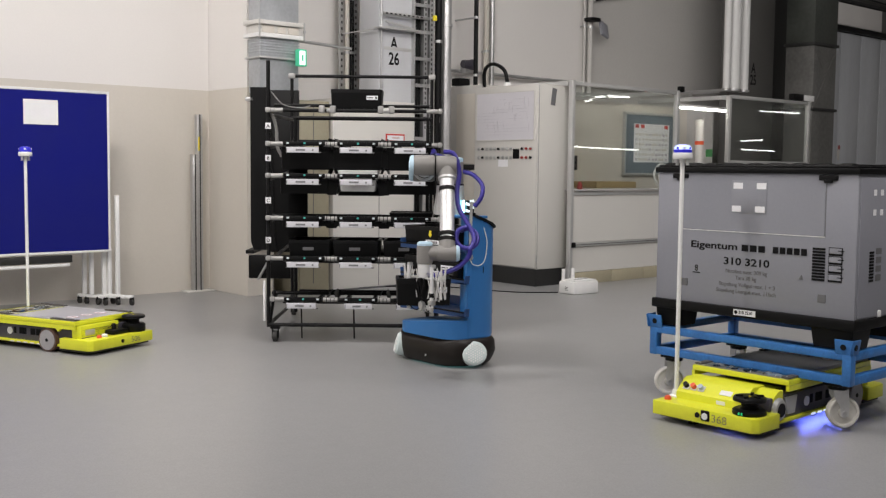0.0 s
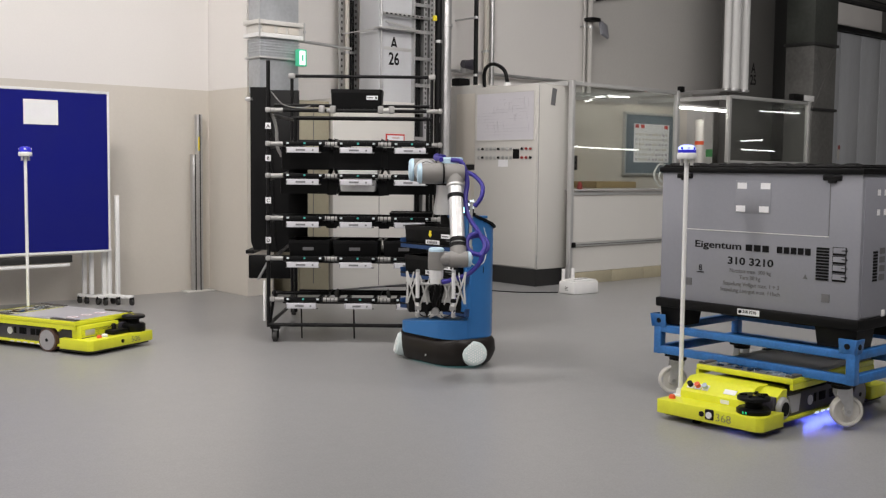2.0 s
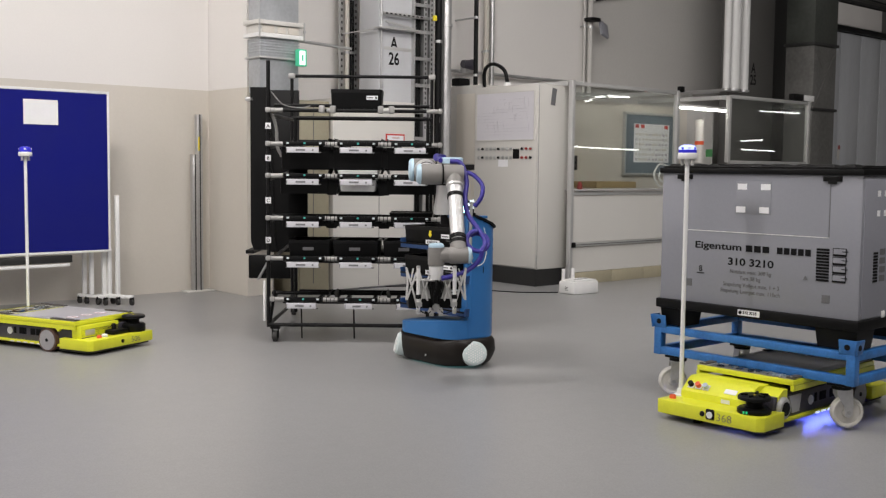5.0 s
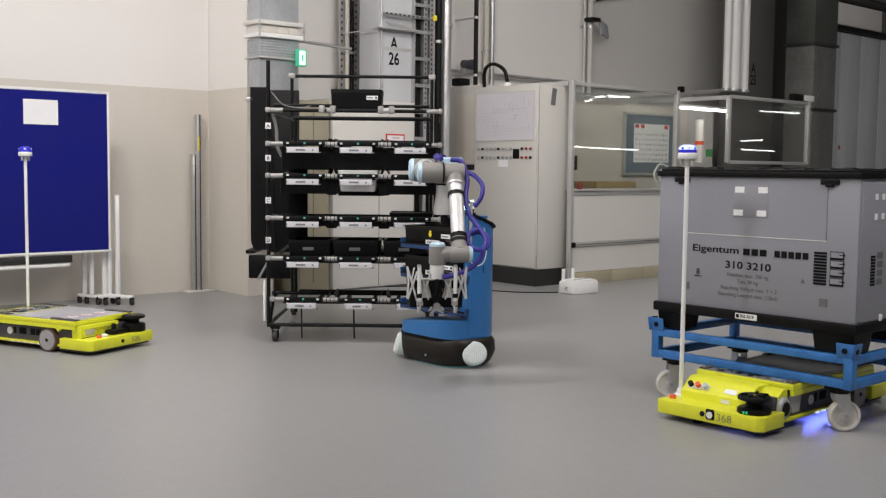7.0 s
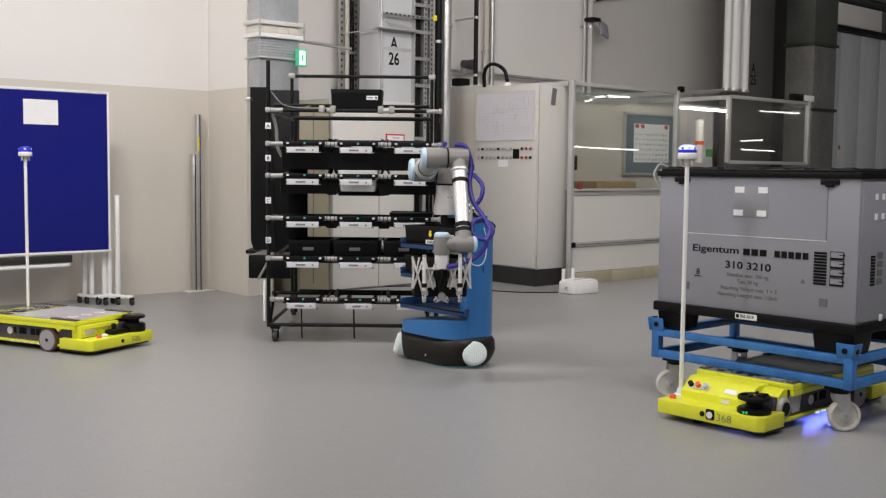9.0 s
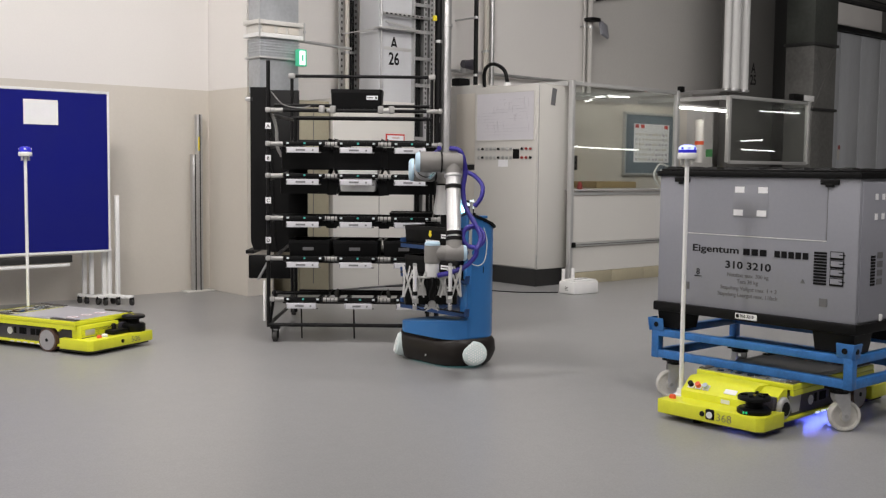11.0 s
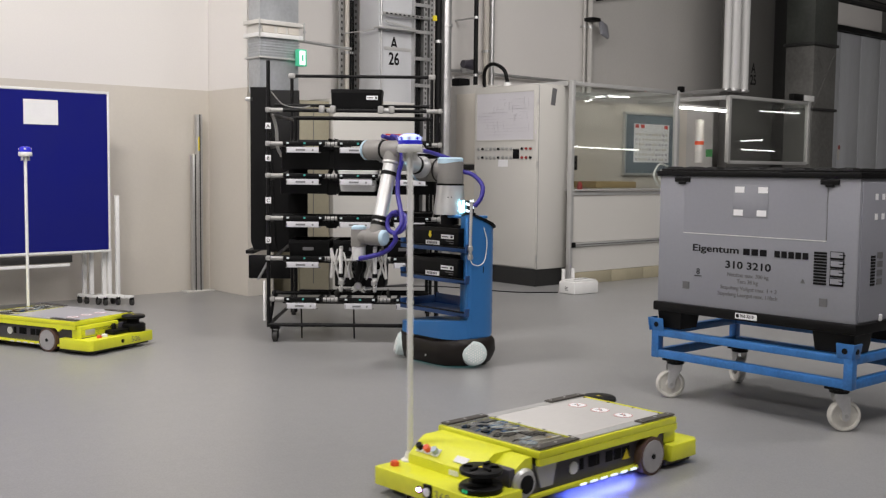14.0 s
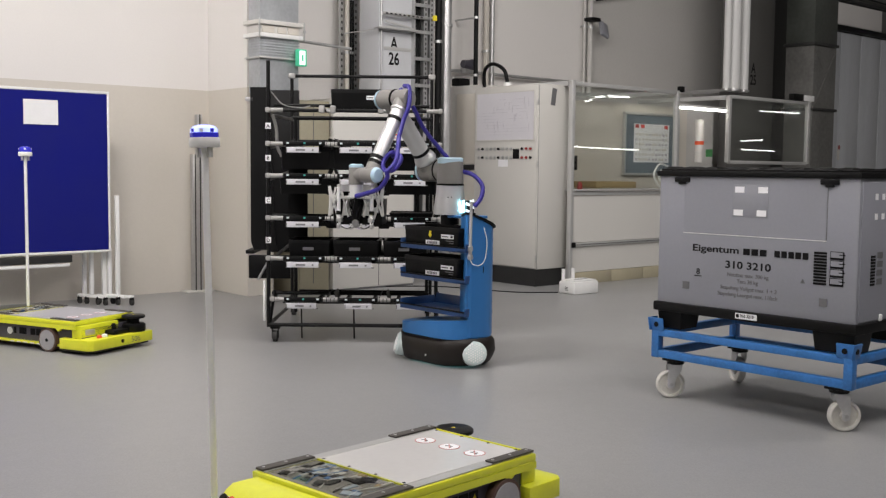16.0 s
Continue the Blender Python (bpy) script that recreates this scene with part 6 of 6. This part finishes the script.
part("bracket_shelf", bar((7.05, 9.10, 2.815), (7.583, 9.19, 2.838), 0.003), M_ALU, br)
part("bracket_web", box((0.40, 0.012, 0.02), (7.38, 9.15, 2.875), (0, 7, 0)), M_ALU, br)
# thin grey strip on the column face, standing for a shadow there
part("bracket_or_shadow_bar", bar((7.19, 9.196, 2.598), (7.583, 9.1995, 2.635)), M_ALU, br)
part("bracket_or_shadow_bar", bar((7.05, 9.19, 2.80), (7.06, 9.85, 2.812)), M_STEEL, br)
part("bracket_post", rod(nb(), (7.148, 9.185, 1.5), (7.148, 9.185, 5.6), 0.010), M_STEEL, br)
tan = thing("tan_cupboard", pose(5.98, 9.02, 0), "tan steel cupboard behind the rack", "cupboard")
part("cupboard_body", bar((0.0, 0.0, 0.0), (0.36, 0.5, 1.98), 0.004), M_TAN, tan)
part("cupboard_seam", bar((0.16, -0.003, 0.1), (0.168, 0.002, 1.95)), M_INKGREY, tan)
wb = thing("wall_box", pose(6.38, 9.0, 0), "off-white steel cupboard behind the rack", "cupboard")
part("cupboard_body", bar((0.0, 0.0, 0.02), (1.09, 0.45, 2.02), 0.004), M_OFFWHITE, wb)
part("cupboard_seam", bar((0.60, -0.003, 0.03), (0.606, 0.002, 1.60)), M_INKGREY, wb)
part("cupboard_edge", bar((0.0, -0.004, 0.0), (1.09, 0.0, 0.018)), M_INKGREY, wb)
notice = part("red_frame", bar((0.688, -0.006, 1.586), (0.949, -0.002, 1.671)), M_INKRED, wb, "red framed white notice")
part("red_frame_field", bar((0.706, -0.009, 1.602), (0.931, -0.005, 1.655)), M_PAPER, notice)
part("red_print", bar((0.768, -0.011, 1.624), (0.869, -0.008, 1.633)), M_PALERED, notice)
hp = thing("wall_conduit", Matrix(), "horizontal steel conduits on the wall", "pipe")
part("conduit", rod(nb(), (5.9, 9.0, 2.57), (6.60, 9.0, 2.54), 0.016), M_STEEL, hp)
part("conduit", rod(nb(), (8.75, WY, 2.52), (13.0, WY, 2.50), 0.022), M_STEEL, hp)
part("conduit", rod(nb(), (11.48, WY, 3.68), (13.4, WY, 4.06), 0.013), M_BLACKSTEEL, hp)
lampc = thing("siren", pose(8.95, 9.75, 2.60), "small dark signal horn on the wall", "signal horn")
part("horn", lathe(nb(), [(0.05, -0.08), (0.055, 0.0), (0.07, 0.08)], 14, pose(0, 0, 0, 0, 90)), M_PURPLEGREY, lampc)
part("horn_foot", bar((-0.03, 0.0, -0.1), (0.03, 0.1, -0.03)), M_STEEL, lampc)
spot = thing("flood_light", pose(11.38, 9.72, 3.33), "small clear flood light on the wall", "lamp")
part("lamp_arm", bar((-0.16, -0.03, 0.03), (0.02, 0.12, 0.08), 0.006), M_BLACK, spot)
part("lamp_head", box((0.17, 0.05, 0.24), (0.10, -0.02, -0.07), (-25, 20, 0), 0.02), M_SHEETCLEAR, spot)
# right hand part of the hall: white pipes at the far column, big duct, sliding door
for x, r in ((13.445, 0.055), (13.63, 0.090), (13.89, 0.072)):
    upright_pipe(x, 9.0, r, 2.49, 5.6, M_WPLASTIC, "white insulated pipe at the column", (2.51,))
big = thing("concrete_duct", pose(14.83, 8.40, 0), "grey galvanised ventilation shaft with dark bands", "ventilation shaft")
part("shaft_body", bar((0.0, 0.0, 0.0), (0.67, 0.47, 3.22), 0.004), M_CONC, big)
part("shaft_top", bar((-0.004, -0.004, 3.225), (0.674, 0.474, 5.6), 0.004), M_SHAFTTOP, big, "dark green-grey upper section")
for z in (2.265, 3.255):
    part("dark_band", bar((-0.03, -0.03, z - 0.02), (0.70, 0.50, z + 0.02), 0.004), M_DARK, big)
b = nb()
rod(b, (0.02, -0.004, 2.27), (0.65, -0.004, 3.18), 0.008, seg=6)
rod(b, (0.02, -0.004, 3.18), (0.38, -0.004, 2.75), 0.008, seg=6)
part("fold_line", b, M_CONC, big)
# a block whose near-black colour stands for shade in the recess
gap = setting("recess_shade_block", bar((15.05, 9.30, 0), (16.8, 9.92, 5.6)), M_GAPSHADE, "near-black block for the shade in the recess beside the shaft", "wall")
gate = thing("sliding_gate", pose(16.4, 9.2, 0), "grey sheet metal sliding gate with upright seams", "gate")
for k in range(9):
    part("gate_panel", bar((k * 0.72, 0.0, 0.05), (k * 0.72 + 0.70, 0.06, 3.70), 0.008), M_GATE, gate)
part("gate_track", bar((-0.1, -0.08, 3.71), (7.0, 0.06, 3.80), 0.004), M_BLACKSTEEL, gate)
# this plaster takes the same shade-darkened grey as column 2
setting("wall_lintel", bar((16.3, 9.26, 3.82), (24, 9.9, 5.6)), M_SHADEGREY, "grey plaster above the gate", "wall")
pnl = thing("lintel_panel", pose(16.7, 9.21, 0), "white painted board above the sliding gate", "board")
part("board_face", bar((0.0, 0.0, 3.83), (1.87, 0.04, 4.20), 0.004), M_WHITE, pnl)
part("board_rail", bar((0.0, -0.03, 4.22), (3.0, 0.04, 4.27), 0.004), M_DARK, pnl)
part("board_cable", rod(nb(), (0.1, -0.05, 4.36), (3.0, -0.05, 4.30), 0.014), M_BLACK, pnl)
fs = thing("fire_notice", pose(17.12, 9.18, 1.70), "small red and white wall notice", "notice")
part("notice_plate", bar((0.0, 0.0, -0.18), (0.06, 0.02, 0.05), 0.003), M_OFFWHITE, fs)
part("notice_red", bar((0.0, -0.004, 0.0), (0.06, 0.0, 0.07)), M_REDBTN, fs)
# unseen lit tubes added down the hall for the streaks the panes mirror
FAR_TUBES = (((18.08, 0.07, 2.83), (18.20, 0.21, 2.89)), ((18.23, 0.24, 2.93), (18.38, 0.42, 2.95)), ((18.41, 0.46, 2.96), (18.72, 0.83, 2.93)),
             ((16.43, 1.22, 1.78), (17.30, 2.26, 1.72)), ((21.82, 1.71, 2.03), (22.08, 2.12, 2.05)), ((21.82, 1.72, 1.83), (22.23, 2.37, 1.79)), ((25.42, -0.07, 2.95), (25.95, 0.82, 2.88)))
for a, c in FAR_TUBES:
    far = thing("mirrored_tube", Matrix(), "unseen lit tube added for the streaks in the panes", "lamp", "far work lamps")
    part("tube", rod(nb(), a, c, 0.012 if a[0] < 17 or a[0] > 20 else 0.020, seg=12), M_FARTUBE, far)
    for p in (a, c):
        part("hanger", rod(nb(), p, (p[0], p[1], 5.6), 0.004, seg=6), M_STEEL, far)
# luminaires under the ceiling, one per tube, the added fill tube included
for lx, ly, watts, tilt in LAMPS:
    lum = thing("ceiling_luminaire", pose(lx, ly, 5.16, 0, 0, 48.7), "unseen long white ceiling luminaire", "ceiling lamp", "ceiling lamps")
    part("housing", bar((-0.2, -1.65, 0.0), (0.2, 1.65, 0.08), 0.006), M_WPLASTIC, lum)
    for x in (-0.15, 0.15):
        part("hanger", rod(nb(), (x, 0, 0.08), (x, 0, 0.46), 0.006, seg=6), M_STEEL, lum)


# ---- what moves ----
def motions():
    # the transport robot: creeps in with the trolley, sets it down, then drives out and stops
    run = [(0, 4.415), (0.5, 4.435), (1, 4.443), (1.5, 4.449), (2, 4.453), (2.5, 4.456), (3, 4.459), (4.2, 4.459), (6.3, 4.459), (9.2, 4.459),
           (10.8, 4.459), (11.1, 4.455), (11.3, 4.430), (11.5, 4.372), (11.75, 4.275), (12, 4.160), (12.25, 4.022), (12.5, 3.862), (12.75, 3.652), (13, 3.427), (13.25, 3.212), (13.5, 2.993),
           (13.75, 2.77), (14, 2.540), (14.25, 2.325), (14.5, 2.120), (14.75, 1.915), (15, 1.738), (15.25, 1.640), (15.5, 1.612), (15.75, 1.609), (16, 1.607)]
    swing = {15.25: 0.8, 15.5: 2.1, 15.75: 3.2, 16: 3.9}  # it turns a little as it stops, about its rear
    walk(moving_vehicle, [(t, pose(x + 0.695, 3.055 - 0.030 * (4.46 - x) - 0.5 * radians(swing.get(t, 0)), 0, 0, 0, 181.5 + swing.get(t, 0))) for t, x in run])
    # its mast sways as it brakes
    axis = pose(0, 0, 0, 0, 0, -181.5).to_3x3() @ AHEAD
    foot = Matrix.Translation((0.535, -0.27, 0.11))
    sway = [(0, 0), (11.3, 0), (12.5, 0.0), (13.5, 0.3), (14.5, 0.7), (15, 1.4), (15.4, 2.4), (15.6, 2.3), (15.8, 1.9), (16, 1.2)]
    walk(moving_mast, [(t, foot @ Matrix.Rotation(radians(-a), 4, axis) @ foot.inverted()) for t, a in sway])
    for ob, way in zip(moving_shutters, (-0.03, 0.045)):
        walk(ob, [(t, pose(0, way * k, 0)) for t, k in ((0, 0), (11.0, 0), (11.15, 1), (16.0, 1))])
    lift = [(0, 0.030), (4.2, 0.030), (5.0, 0.024), (5.9, 0.0), (6.3, 0.0), (16.0, 0.0)]
    walk(moving_deck, [(t, pose(0, 0, z)) for t, z in lift])
    creep = [(0, -0.016, 0.021), (0.5, 0.004, 0.021), (1, 0.012, 0.021), (1.5, 0.018, 0.021), (2, 0.022, 0.021), (2.5, 0.025, 0.021), (3, 0.028, 0.021),
             (4.2, 0.028, 0.021), (5.0, 0.024, 0.016), (5.9, 0.005, 0.001), (6.3, 0.002, 0.0), (6.6, 0.0, 0.0), (16, 0.0, 0.0)]
    walk(blue_trolley, [(t, pose(4.87 + x, 3.10, z)) for t, x, z in creep])
    # the arm: each part keyed in the robot's space
    moves = [(t, arm_poses(turn, a1, a2, spin_at(t))) for t, turn, a1, a2 in ARM]
    for k, ob in enumerate((shoulder, upper_arm, forearm, wrist, gripper)):
        walk(ob, [(t, p[k]) for t, p in moves])
    walk(held_crate, [(t, Matrix.Translation(ROBOT) @ arm_poses(turn, a1, a2)[4] @ HOLD) for t, turn, a1, a2 in ARM])
    walk(grey_container, [(t, pose(4.87 + x, 3.09, z)) for t, x, z in creep])


motions()
